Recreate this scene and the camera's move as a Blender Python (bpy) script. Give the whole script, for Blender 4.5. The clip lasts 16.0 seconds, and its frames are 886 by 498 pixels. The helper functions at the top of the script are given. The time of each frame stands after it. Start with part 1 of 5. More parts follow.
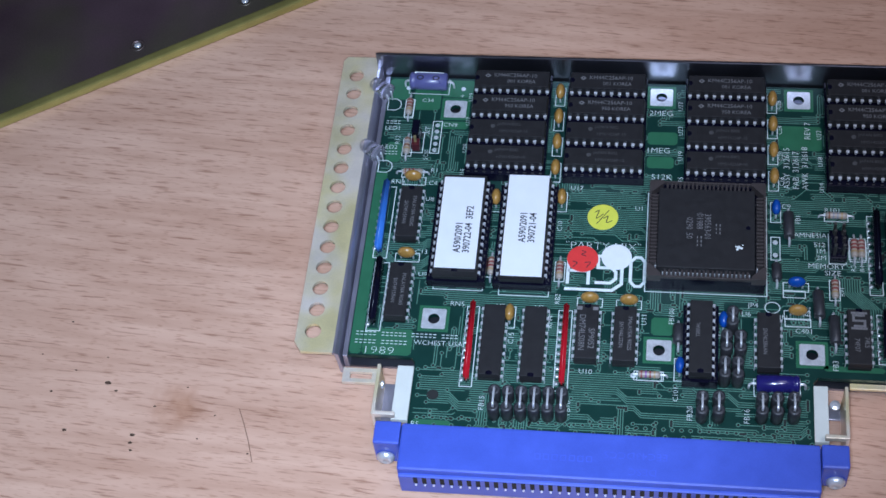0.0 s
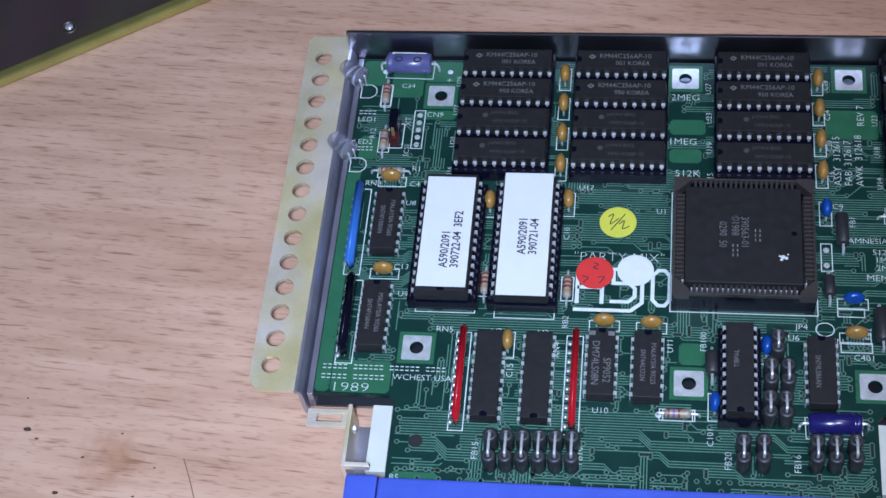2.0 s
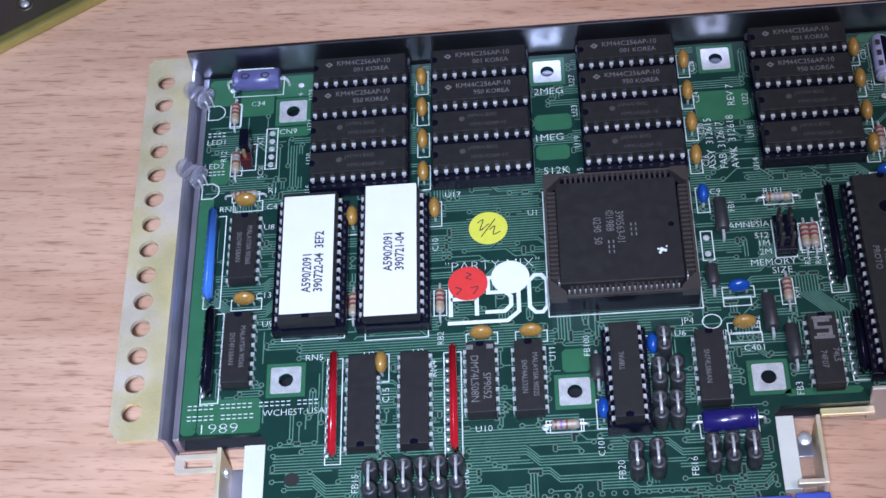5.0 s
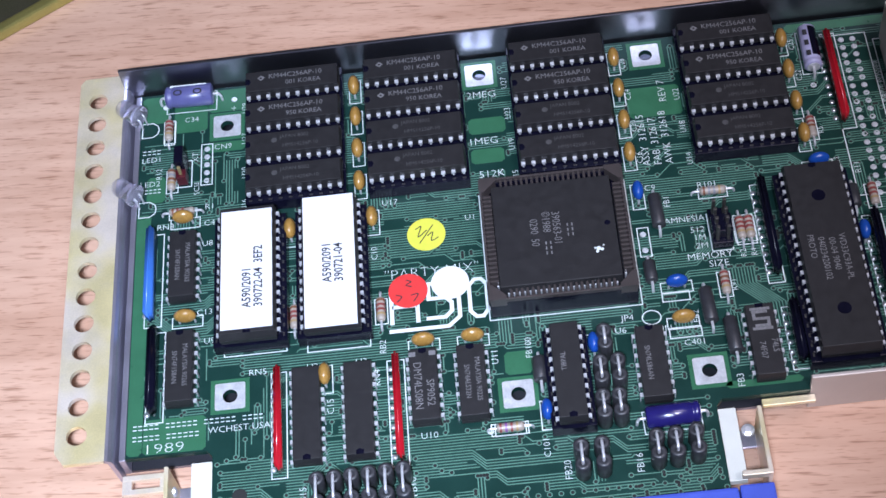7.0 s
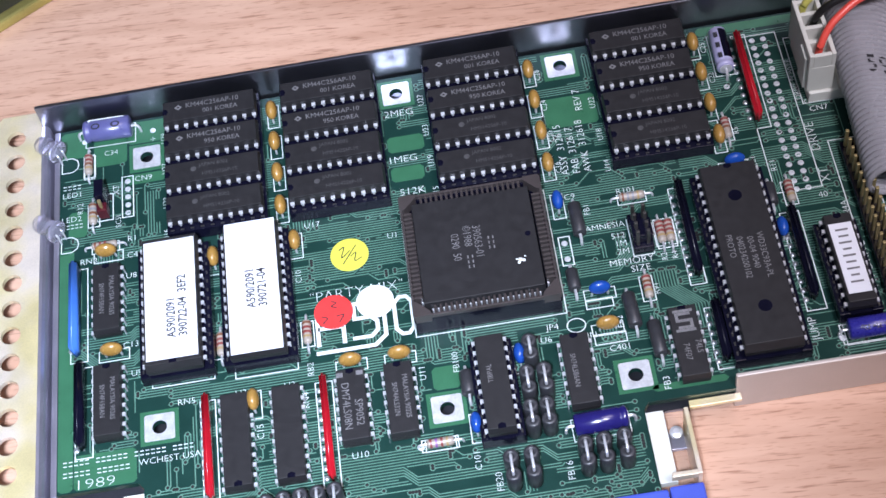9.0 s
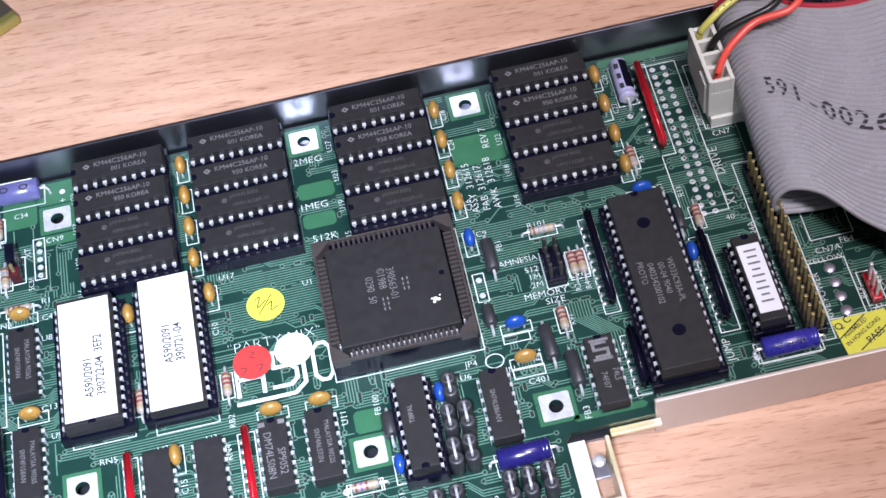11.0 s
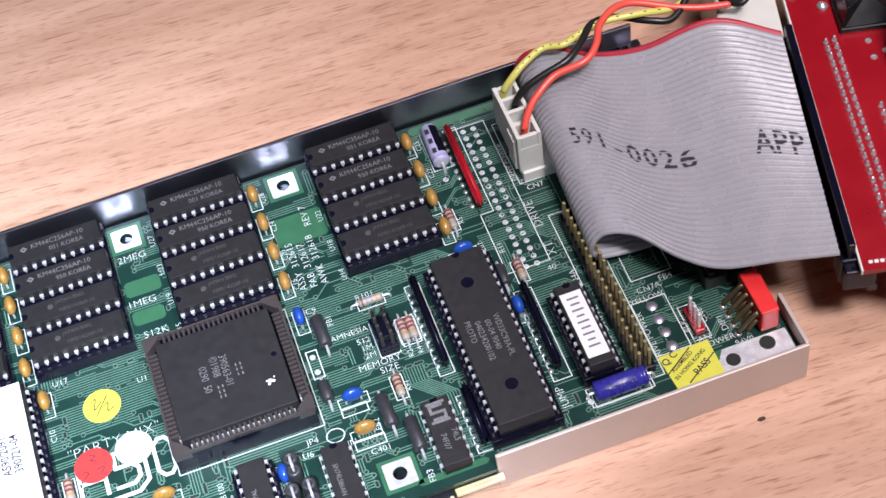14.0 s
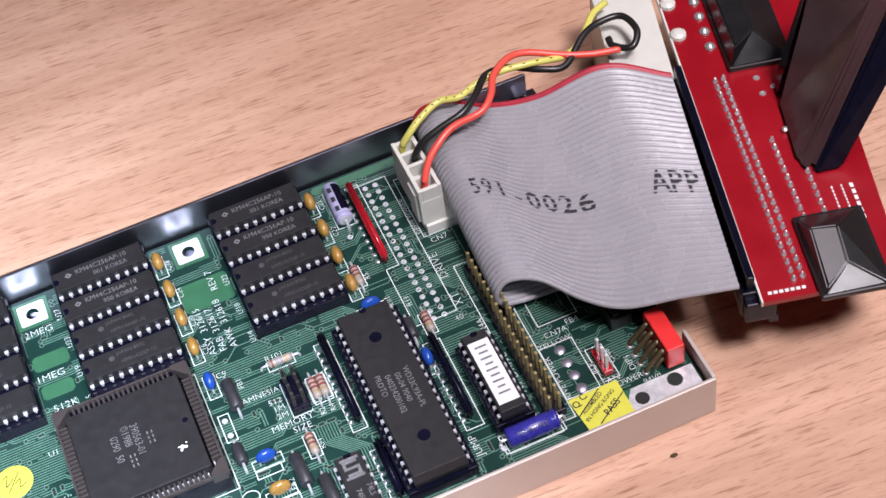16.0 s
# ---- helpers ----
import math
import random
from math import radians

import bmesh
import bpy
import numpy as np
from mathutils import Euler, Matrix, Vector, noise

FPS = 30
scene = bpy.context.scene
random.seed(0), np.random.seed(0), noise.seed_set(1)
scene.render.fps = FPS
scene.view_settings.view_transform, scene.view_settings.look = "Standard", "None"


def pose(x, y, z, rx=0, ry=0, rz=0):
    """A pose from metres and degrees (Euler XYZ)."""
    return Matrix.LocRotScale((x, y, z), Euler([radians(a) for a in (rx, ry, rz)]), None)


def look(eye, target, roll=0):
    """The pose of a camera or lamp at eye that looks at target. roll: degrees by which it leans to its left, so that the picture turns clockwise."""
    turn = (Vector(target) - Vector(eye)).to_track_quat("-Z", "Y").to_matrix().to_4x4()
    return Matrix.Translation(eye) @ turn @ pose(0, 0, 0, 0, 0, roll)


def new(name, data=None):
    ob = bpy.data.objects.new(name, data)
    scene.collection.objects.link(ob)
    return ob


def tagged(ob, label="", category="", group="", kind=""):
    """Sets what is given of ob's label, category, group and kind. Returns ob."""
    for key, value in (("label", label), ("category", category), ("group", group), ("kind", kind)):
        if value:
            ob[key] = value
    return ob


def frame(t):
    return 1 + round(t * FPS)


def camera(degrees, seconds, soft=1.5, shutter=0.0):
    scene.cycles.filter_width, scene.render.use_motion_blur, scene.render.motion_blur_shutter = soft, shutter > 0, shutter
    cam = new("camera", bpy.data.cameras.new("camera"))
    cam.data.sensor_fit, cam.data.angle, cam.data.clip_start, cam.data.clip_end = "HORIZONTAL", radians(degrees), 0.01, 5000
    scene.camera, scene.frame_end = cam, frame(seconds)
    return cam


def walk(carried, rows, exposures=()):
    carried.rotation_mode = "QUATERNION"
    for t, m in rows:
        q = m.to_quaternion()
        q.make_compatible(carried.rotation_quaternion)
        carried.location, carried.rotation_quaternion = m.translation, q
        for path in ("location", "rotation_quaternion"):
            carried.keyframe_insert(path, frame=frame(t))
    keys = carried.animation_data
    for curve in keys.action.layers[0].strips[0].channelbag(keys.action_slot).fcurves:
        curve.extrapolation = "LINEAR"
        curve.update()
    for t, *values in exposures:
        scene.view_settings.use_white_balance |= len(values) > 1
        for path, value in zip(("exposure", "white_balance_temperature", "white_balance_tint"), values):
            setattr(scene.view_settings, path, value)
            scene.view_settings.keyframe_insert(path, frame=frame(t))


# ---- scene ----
cam = camera(30.10, 16.0, soft=1.55)
ROWS = [
    (0, 0.0652, -0.3338, 0.4286, 12.87, -55.71, -8.38),
    (0.5, 0.0637, -0.3210, 0.4111, 13.13, -55.79, -8.65),
    (1, 0.0608, -0.3079, 0.3938, 13.04, -55.89, -8.67),
    (1.5, 0.0590, -0.2953, 0.3780, 13.06, -55.92, -8.83),
    (2, 0.0597, -0.2835, 0.3615, 13.17, -55.82, -9.39),
    (2.5, 0.0610, -0.2783, 0.3548, 12.81, -55.80, -9.66),
    (3, 0.0633, -0.2722, 0.3474, 12.28, -55.87, -10.13),
    (3.5, 0.0651, -0.2689, 0.3422, 11.41, -55.85, -10.38),
    (4, 0.0675, -0.2688, 0.3422, 10.27, -55.89, -10.49),
    (4.5, 0.0683, -0.2691, 0.3419, 8.87, -55.87, -10.21),
    (7, 0.0736, -0.2674, 0.3438, 5.13, -56.36, -10.51),
    (7.5, 0.0762, -0.2699, 0.3418, 4.78, -55.93, -10.81),
    (8, 0.0787, -0.2693, 0.3422, 4.13, -56.07, -11.12),
    (10.5, 0.0852, -0.2710, 0.3440, -0.95, -55.12, -10.91),
    (11, 0.0865, -0.2719, 0.3436, -2.19, -54.81, -10.84),
    (11.5, 0.0890, -0.2724, 0.3440, -3.23, -54.52, -10.97),
    (12, 0.0907, -0.2734, 0.3446, -4.77, -54.14, -10.80),
    (12.5, 0.0927, -0.2740, 0.3460, -5.77, -53.97, -10.91),
    (13, 0.0943, -0.2746, 0.3456, -7.52, -53.79, -10.77),
    (13.5, 0.0959, -0.2751, 0.3462, -8.86, -53.73, -10.72),
    (14, 0.0974, -0.2763, 0.3466, -10.38, -53.35, -10.58),
    (14.5, 0.0990, -0.2769, 0.3471, -11.35, -53.07, -10.61),
    (15, 0.0993, -0.2784, 0.3462, -12.43, -52.63, -10.42),
    (15.5, 0.1014, -0.2802, 0.3462, -13.76, -52.11, -10.40),
    (16, 0.1018, -0.2817, 0.3462, -15.00, -51.59, -10.12),
]
walk(cam, [(t, pose(x, y, z, 90 + pitch, 0, yaw) @ pose(0, 0, 0, 0, 0, roll)) for t, x, y, z, yaw, pitch, roll in ROWS],
     exposures=[(0, -1.38, 5450, 13), (2.5, -1.32, 5520, 15), (4.5, -1.10, 5700, 18), (7.5, -0.62, 5950, 19), (11, -0.10, 6280, 19), (13.5, 0.06, 6380, 18), (16, 0.14, 6400, 18)])

# ---- light ----
MM = 0.001
TOP = 9.5  # height of the circuit board's upper face over the table, mm

world = bpy.data.worlds.new("room_air")
scene.world = world
world.use_nodes = True
world.node_tree.nodes["Background"].inputs[0].default_value = (0.9, 0.93, 1.0, 1)
world.node_tree.nodes["Background"].inputs[1].default_value = 0.05


def area_lamp(name, eye, target, size, watts, colour):
    data = bpy.data.lights.new(name, "AREA")
    data.shape, data.size, data.energy, data.color = "DISK", size, watts, colour
    ob = new(name, data)
    ob.matrix_world = look(eye, target)
    return ob


# Unseen light carried with the camera, held still here beside its path.
cam_light = bpy.data.lights.new("fixed_camera_light", "SPOT")
cam_light.energy, cam_light.color, cam_light.shadow_soft_size, cam_light.spot_size, cam_light.spot_blend = 34.5, (0.76, 0.88, 1.0), 0.022, radians(57), 1.0
new("fixed_camera_light", cam_light).matrix_world = look((0.05, -0.315, 0.405), (-0.048, -0.080, 0))
# Unseen spot added to brighten the right-hand side; no such lamp is known.
right_fill = bpy.data.lights.new("right_fill_light", "SPOT")
right_fill.energy, right_fill.color, right_fill.shadow_soft_size, right_fill.spot_size, right_fill.spot_blend = 41.0, (0.97, 0.93, 0.94), 0.09, radians(33), 1.0
new("right_fill_light", right_fill).matrix_world = look((0.31, -0.42, 0.84), (0.245, -0.015, 0))
# Soft fill added for the general room light; its source is unseen.
area_lamp("room_fill_light", (0.42, -0.10, 1.2), (0.05, 0.0, 0), 0.45, 4.2, (1.0, 0.89, 0.92))


# ---- materials ----
def nodes_of(name):
    m = bpy.data.materials.new(name)
    m.use_nodes = True
    nt = m.node_tree
    return m, nt, nt.nodes["Principled BSDF"]


def material(name, colour, rough=0.5, metal=0.0, vary=0.12, scale=300.0, bump=0.02, fine=2500.0, spec=0.5, clear=0.0, random_tint=0.0):
    """A surface with two scales of variation and a fine relief."""
    m, nt, b = nodes_of(name)
    tc = nt.nodes.new("ShaderNodeTexCoord")
    n1, n2 = nt.nodes.new("ShaderNodeTexNoise"), nt.nodes.new("ShaderNodeTexNoise")
    for n, s, d in ((n1, scale, 3), (n2, fine, 2)):
        n.inputs["Scale"].default_value, n.inputs["Detail"].default_value = s, d
        nt.links.new(tc.outputs["Object"], n.inputs["Vector"])
    add = nt.nodes.new("ShaderNodeMath")
    add.operation = "MULTIPLY_ADD"
    nt.links.new(n1.outputs["Fac"], add.inputs[0])
    add.inputs[1].default_value = 0.7
    half = nt.nodes.new("ShaderNodeMath")
    half.operation = "MULTIPLY"
    half.inputs[1].default_value = 0.3
    nt.links.new(n2.outputs["Fac"], half.inputs[0])
    nt.links.new(half.outputs[0], add.inputs[2])
    ramp = nt.nodes.new("ShaderNodeMapRange")
    ramp.inputs["From Min"].default_value, ramp.inputs["From Max"].default_value = 0.3, 0.7
    ramp.inputs["To Min"].default_value, ramp.inputs["To Max"].default_value = 1 - vary, 1 + vary
    nt.links.new(add.outputs[0], ramp.inputs["Value"])
    hsv = nt.nodes.new("ShaderNodeHueSaturation")
    hsv.inputs["Color"].default_value = (*colour, 1)
    if random_tint:
        info, mul, off = nt.nodes.new("ShaderNodeObjectInfo"), nt.nodes.new("ShaderNodeMath"), nt.nodes.new("ShaderNodeMath")
        off.operation, mul.operation = "MULTIPLY_ADD", "MULTIPLY"
        nt.links.new(info.outputs["Random"], off.inputs[0])
        off.inputs[1].default_value, off.inputs[2].default_value = 2 * random_tint, 1 - random_tint
        nt.links.new(off.outputs[0], mul.inputs[0])
        nt.links.new(ramp.outputs[0], mul.inputs[1])
        nt.links.new(mul.outputs[0], hsv.inputs["Value"])
    else:
        nt.links.new(ramp.outputs[0], hsv.inputs["Value"])
    nt.links.new(hsv.outputs[0], b.inputs["Base Color"])
    rr = nt.nodes.new("ShaderNodeMapRange")
    rr.inputs["To Min"].default_value, rr.inputs["To Max"].default_value = max(rough - 0.08, 0.03), min(rough + 0.08, 1)
    nt.links.new(n1.outputs["Fac"], rr.inputs["Value"])
    nt.links.new(rr.outputs[0], b.inputs["Roughness"])
    b.inputs["Metallic"].default_value = metal
    b.inputs["Specular IOR Level"].default_value = spec
    b.inputs["Coat Weight"].default_value = clear
    if bump:
        bp = nt.nodes.new("ShaderNodeBump")
        bp.inputs["Strength"].default_value, bp.inputs["Distance"].default_value = bump * 10, 0.0001
        nt.links.new(n2.outputs["Fac"], bp.inputs["Height"])
        nt.links.new(bp.outputs[0], b.inputs["Normal"])
    return m


def beech():
    m, nt, b = nodes_of("beech_laminate")
    tc, mp = nt.nodes.new("ShaderNodeTexCoord"), nt.nodes.new("ShaderNodeMapping")
    mp.inputs["Rotation"].default_value = (0, 0, radians(4))
    nt.links.new(tc.outputs["Object"], mp.inputs["Vector"])

    def noise_at(sx, sy, detail, dist=0.0):
        s = nt.nodes.new("ShaderNodeMapping")
        s.inputs["Scale"].default_value = (sx, sy, 1)
        nt.links.new(mp.outputs[0], s.inputs["Vector"])
        n = nt.nodes.new("ShaderNodeTexNoise")
        n.inputs["Scale"].default_value, n.inputs["Detail"].default_value, n.inputs["Distortion"].default_value = 1, detail, dist
        nt.links.new(s.outputs[0], n.inputs["Vector"])
        return n.outputs["Fac"]

    def ramp(fac, stops):
        r = nt.nodes.new("ShaderNodeValToRGB")
        el = r.color_ramp.elements
        el[0].position, el[0].color = stops[0][0], (*stops[0][1], 1)
        el[1].position, el[1].color = stops[-1][0], (*stops[-1][1], 1)
        for p, c in stops[1:-1]:
            e = el.new(p)
            e.color = (*c, 1)
        nt.links.new(fac, r.inputs[0])
        return r.outputs[0]

    def mix(kind, fac, a, c):
        x = nt.nodes.new("ShaderNodeMix")
        x.data_type, x.blend_type = "RGBA", kind
        if hasattr(fac, "links"):
            nt.links.new(fac, x.inputs[0])
        else:
            x.inputs[0].default_value = fac
        nt.links.new(a, x.inputs[6])
        nt.links.new(c, x.inputs[7])
        return x.outputs[2]

    base = ramp(noise_at(9, 60, 4, 0.3), [(0.3, (0.50, 0.298, 0.208)), (0.7, (0.62, 0.396, 0.290))])
    fleck = ramp(noise_at(95, 1150, 2), [(0.30, (0.52, 0.42, 0.37)), (0.42, (1, 1, 1))])
    fleck2 = ramp(noise_at(260, 1900, 1), [(0.28, (0.74, 0.66, 0.60)), (0.40, (1, 1, 1))])
    ray = ramp(noise_at(30, 300, 3), [(0.35, (0.90, 0.86, 0.82)), (0.6, (1.03, 1.02, 1.0))])
    c = mix("MULTIPLY", 0.8, base, fleck)
    c = mix("MULTIPLY", 0.8, c, fleck2)
    c = mix("MULTIPLY", 0.9, c, ray)
    # an old brown stain on the table
    near = nt.nodes.new("ShaderNodeVectorMath")
    near.operation = "DISTANCE"
    near.inputs[1].default_value = (-0.1736, -0.0600, 0.025)
    nt.links.new(tc.outputs["Object"], near.inputs[0])
    wob = nt.nodes.new("ShaderNodeMath")
    wob.operation = "MULTIPLY_ADD"
    nt.links.new(noise_at(170, 130, 4), wob.inputs[0])
    wob.inputs[1].default_value = 0.016
    nt.links.new(near.outputs["Value"], wob.inputs[2])
    ring = nt.nodes.new("ShaderNodeMapRange")
    for key, val in (("From Min", 0.010), ("From Max", 0.017), ("To Min", 0.75), ("To Max", 0.0)):
        ring.inputs[key].default_value = val
    nt.links.new(wob.outputs[0], ring.inputs["Value"])
    c = mix("MULTIPLY", ring.outputs[0], c, ramp(noise_at(300, 300, 2), [(0.3, (0.60, 0.46, 0.36)), (0.7, (0.82, 0.72, 0.62))]))
    nt.links.new(c, b.inputs["Base Color"])
    b.inputs["Roughness"].default_value = 0.40
    b.inputs["Specular IOR Level"].default_value = 0.45
    bp = nt.nodes.new("ShaderNodeBump")
    bp.inputs["Strength"].default_value, bp.inputs["Distance"].default_value = 0.15, 0.0002
    nt.links.new(noise_at(150, 1500, 2), bp.inputs["Height"])
    nt.links.new(bp.outputs[0], b.inputs["Normal"])
    return m


WOOD = beech()
MASK = material("dark_green_solder_mask", (0.008, 0.031, 0.025), 0.34, vary=0.18, scale=120, bump=0.01, spec=0.22)
MASK_LIGHT = material("green_solder_mask_over_copper", (0.032, 0.115, 0.060), 0.30, vary=0.12, scale=200, bump=0.015, spec=0.28)
TRACE = material("solder_mask_over_tracks", (0.095, 0.195, 0.148), 0.34, vary=0.2, scale=400, bump=0.01, spec=0.3)
EDGE = material("board_edge", (0.10, 0.17, 0.09), 0.6)
SILK = material("white_ink", (0.63, 0.67, 0.67), 0.6, vary=0.1, scale=900)
CHIP = material("black_epoxy", (0.0155, 0.0147, 0.0160), 0.50, vary=0.2, scale=500, bump=0.03, fine=6000, spec=0.36)
# The blue in this black stands for the lamp's violet sheen on sockets.
PLASTIC = material("black_plastic", (0.004, 0.004, 0.011), 0.22, vary=0.2, scale=300, bump=0.01, spec=0.25)
BROWN = material("dark_brown_socket_plastic", (0.046, 0.038, 0.037), 0.30, vary=0.15, scale=300)
TIN = material("tinned_metal", (0.66, 0.66, 0.69), 0.34, metal=0.55, vary=0.15, scale=700)
SOLDER = material("solder", (0.72, 0.73, 0.75), 0.32, metal=0.8, vary=0.2, scale=800)
BRIGHT = material("bright_solder", (0.74, 0.74, 0.77), 0.22, metal=0.75, vary=0.15, scale=600)
SATIN = material("satin_zinc", (0.52, 0.50, 0.60), 0.36, metal=0.85, vary=0.15, scale=80)
DULL = material("dull_dark_pin", (0.10, 0.095, 0.09), 0.4, metal=0.8)
GOLD = material("gold_plating", (0.40, 0.32, 0.15), 0.45, metal=0.7, vary=0.15, scale=600)
ZINC = material("bright_zinc_steel", (0.26, 0.26, 0.31), 0.36, metal=1.0, vary=0.1, scale=60, bump=0.01)
YZINC = material("yellow_passivated_steel", (0.80, 0.74, 0.54), 0.32, metal=0.5, vary=0.16, scale=90, bump=0.02)
WALLMETAL = material("grey_beige_steel", (0.52, 0.46, 0.42), 0.48, metal=0.35, vary=0.06, scale=120, bump=0.01)
DPLATE = material("iridescent_dark_plate", (0.085, 0.07, 0.045), 0.42, metal=0.6, vary=0.35, scale=25)
def tint_patches(m, scale, first, second):
    """Two hues that drift into each other over a metal surface."""
    nt = m.node_tree
    n, r = nt.nodes.new("ShaderNodeTexNoise"), nt.nodes.new("ShaderNodeValToRGB")
    n.inputs["Scale"].default_value, n.inputs["Detail"].default_value = scale, 3
    e = r.color_ramp.elements
    e[0].position, e[0].color, e[1].position, e[1].color = 0.38, (*first, 1), 0.62, (*second, 1)
    nt.links.new(nt.nodes["Texture Coordinate"].outputs["Object"], n.inputs["Vector"])
    nt.links.new(n.outputs["Fac"], r.inputs[0])
    nt.links.new(r.outputs[0], nt.nodes["Hue/Saturation/Value"].inputs["Color"])


tint_patches(DPLATE, 16, (0.100, 0.100, 0.050), (0.120, 0.075, 0.090))
tint_patches(YZINC, 55, (0.80, 0.68, 0.36), (0.86, 0.75, 0.64))
BRASSEDGE = material("yellow_plate_edge", (0.40, 0.35, 0.11), 0.4, metal=0.7, vary=0.2, scale=80)
PAPER = material("white_paper_label", (0.66, 0.66, 0.70), 0.55, vary=0.03, scale=200)
INK = material("black_ink", (0.02, 0.02, 0.025), 0.6)
DIM = material("faint_marking", (0.055, 0.053, 0.055), 0.5, vary=0.3, scale=1500)
DARKRED = material("dark_red_plastic", (0.055, 0.004, 0.009), 0.4)
MARK = material("grey_marking_ink", (0.14, 0.135, 0.14), 0.55, vary=0.3, scale=1500)
BLUE = material("blue_moulded_plastic", (0.062, 0.095, 0.46), 0.36, vary=0.12, scale=120, bump=0.01)
BLUE_CAP = material("blue_dipped_capacitor", (0.012, 0.058, 0.29), 0.25, vary=0.12, scale=300)
TAN_CAP = material("ochre_dipped_capacitor", (0.31, 0.170, 0.040), 0.28, vary=0.16, scale=300, clear=0.3)
BODY_TAN = material("beige_resistor_body", (0.30, 0.255, 0.215), 0.4, vary=0.1, scale=600)
RED = material("red_resin", (0.36, 0.008, 0.016), 0.22, vary=0.12, scale=200, clear=0.5)
REDP = material("red_plastic", (0.66, 0.025, 0.025), 0.4, vary=0.08, scale=200)
REDPCB = material("red_solder_mask", (0.25, 0.004, 0.010), 0.30, vary=0.12, scale=90)
VIOLET = material("violet_sleeve", (0.085, 0.085, 0.21), 0.3, vary=0.1, scale=400, clear=0.3)
PADTIN = material("dull_tinned_pad", (0.72, 0.73, 0.76), 0.36, metal=0.55, vary=0.2, scale=500, bump=0.02)
SKY = material("light_blue_resin", (0.045, 0.14, 0.46), 0.3, vary=0.1, scale=200)
INDIGO = material("indigo_sleeve", (0.028, 0.026, 0.24), 0.28, vary=0.1, scale=400, clear=0.3)
NAVY = material("navy_sleeve", (0.015, 0.012, 0.10), 0.22, vary=0.1, scale=400, clear=0.4)
GREYC = material("grey_ribbon_insulation", (0.310, 0.305, 0.328), 0.27, vary=0.05, scale=150, bump=0.005)
STRIPE = material("dark_red_stripe", (0.36, 0.02, 0.04), 0.45)
WHITEP = material("off_white_nylon", (0.58, 0.58, 0.53), 0.4, vary=0.05, scale=200)
YEL_ST = material("yellow_paper", (0.57, 0.56, 0.06), 0.5, vary=0.06, scale=400)
RED_ST = material("red_paper", (0.58, 0.035, 0.032), 0.5, vary=0.08, scale=400)
WHT_ST = material("white_paper_dot", (0.66, 0.67, 0.72), 0.5, vary=0.04, scale=400)
W_YEL = material("yellow_wire", (0.60, 0.57, 0.13), 0.35, vary=0.06)
W_BLK = material("black_wire", (0.012, 0.012, 0.012), 0.35)
W_RED = material("red_wire", (0.74, 0.085, 0.06), 0.35, vary=0.06)
FERRITE = material("dark_grey_ferrite", (0.028, 0.028, 0.032), 0.4, vary=0.2, scale=500)
BRONZE = material("dull_bronze", (0.13, 0.095, 0.05), 0.45, metal=0.6, vary=0.3, scale=700)
# Near-black laid on flat discs and plates to paint the shade inside holes.
HOLE_SHADE = material("painted_hole_shade", (0.012, 0.012, 0.012), 0.8)
PLASTER = material("room_paint", (0.58, 0.56, 0.54), 0.8, vary=0.04, scale=3, bump=0.01, fine=300)
GLASSY, _nt, _b = nodes_of("clear_led_resin")
_b.inputs["Base Color"].default_value = (0.90, 0.89, 1.0, 1)
_b.inputs["Roughness"].default_value, _b.inputs["Transmission Weight"].default_value, _b.inputs["IOR"].default_value = 0.06, 0.90, 1.42


# ---- helpers of this scene ----
def rise(bm):
    """Millimetres to metres."""
    bmesh.ops.scale(bm, vec=(MM, MM, MM), verts=bm.verts)
    return bm


def mesh_of(name, bm, mat, smooth=False):
    rise(bm)
    me = bpy.data.meshes.new(name)
    bm.to_mesh(me)
    bm.free()
    for m in mat if isinstance(mat, (list, tuple)) else (mat,):
        me.materials.append(m)
    if smooth:
        for p in me.polygons:
            p.use_smooth = True
    return me


def thing(name, x, y, z, label, category, group="", rz=0.0, kind=""):
    """An empty at the base of a thing; millimetres, z over the table."""
    ob = new(name)
    ob.empty_display_size = 0.005
    ob.matrix_world = pose(x * MM, y * MM, z * MM, 0, 0, rz)
    return tagged(ob, label, category, group, kind)


def child(name, me, parent, at=(0, 0, 0), rz=0.0, label="", rx=0.0, ry=0.0):
    ob = new(name, me)
    ob.parent = parent
    ob.matrix_basis = pose(at[0] * MM, at[1] * MM, at[2] * MM, rx, ry, rz)
    return tagged(ob, label)


def part(name, bm, mat, parent, label="", smooth=False):
    return child(name, mesh_of(name, bm, mat, smooth), parent, label=label)


def box(cx, cy, z0, sx, sy, sz, bevel=0.0, taper=1.0, bm=None):
    """A box on z0, with rounded edges and sides that lean in towards the top."""
    own = bmesh.new()
    bmesh.ops.create_cube(own, size=1)
    for v in own.verts:
        k = taper if v.co.z > 0 else 1
        v.co = Vector((v.co.x * sx * k, v.co.y * sy * k, v.co.z * sz))
    if bevel:
        bmesh.ops.bevel(own, geom=own.edges[:], offset=bevel, segments=2, affect="EDGES", profile=0.6)
    bmesh.ops.translate(own, vec=(cx, cy, z0 + sz / 2), verts=own.verts)
    return own if bm is None else merge(bm, own)


def merge(bm, other):
    me = bpy.data.meshes.new("tmp")
    other.to_mesh(me)
    other.free()
    bm.from_mesh(me)
    bpy.data.meshes.remove(me)
    return bm


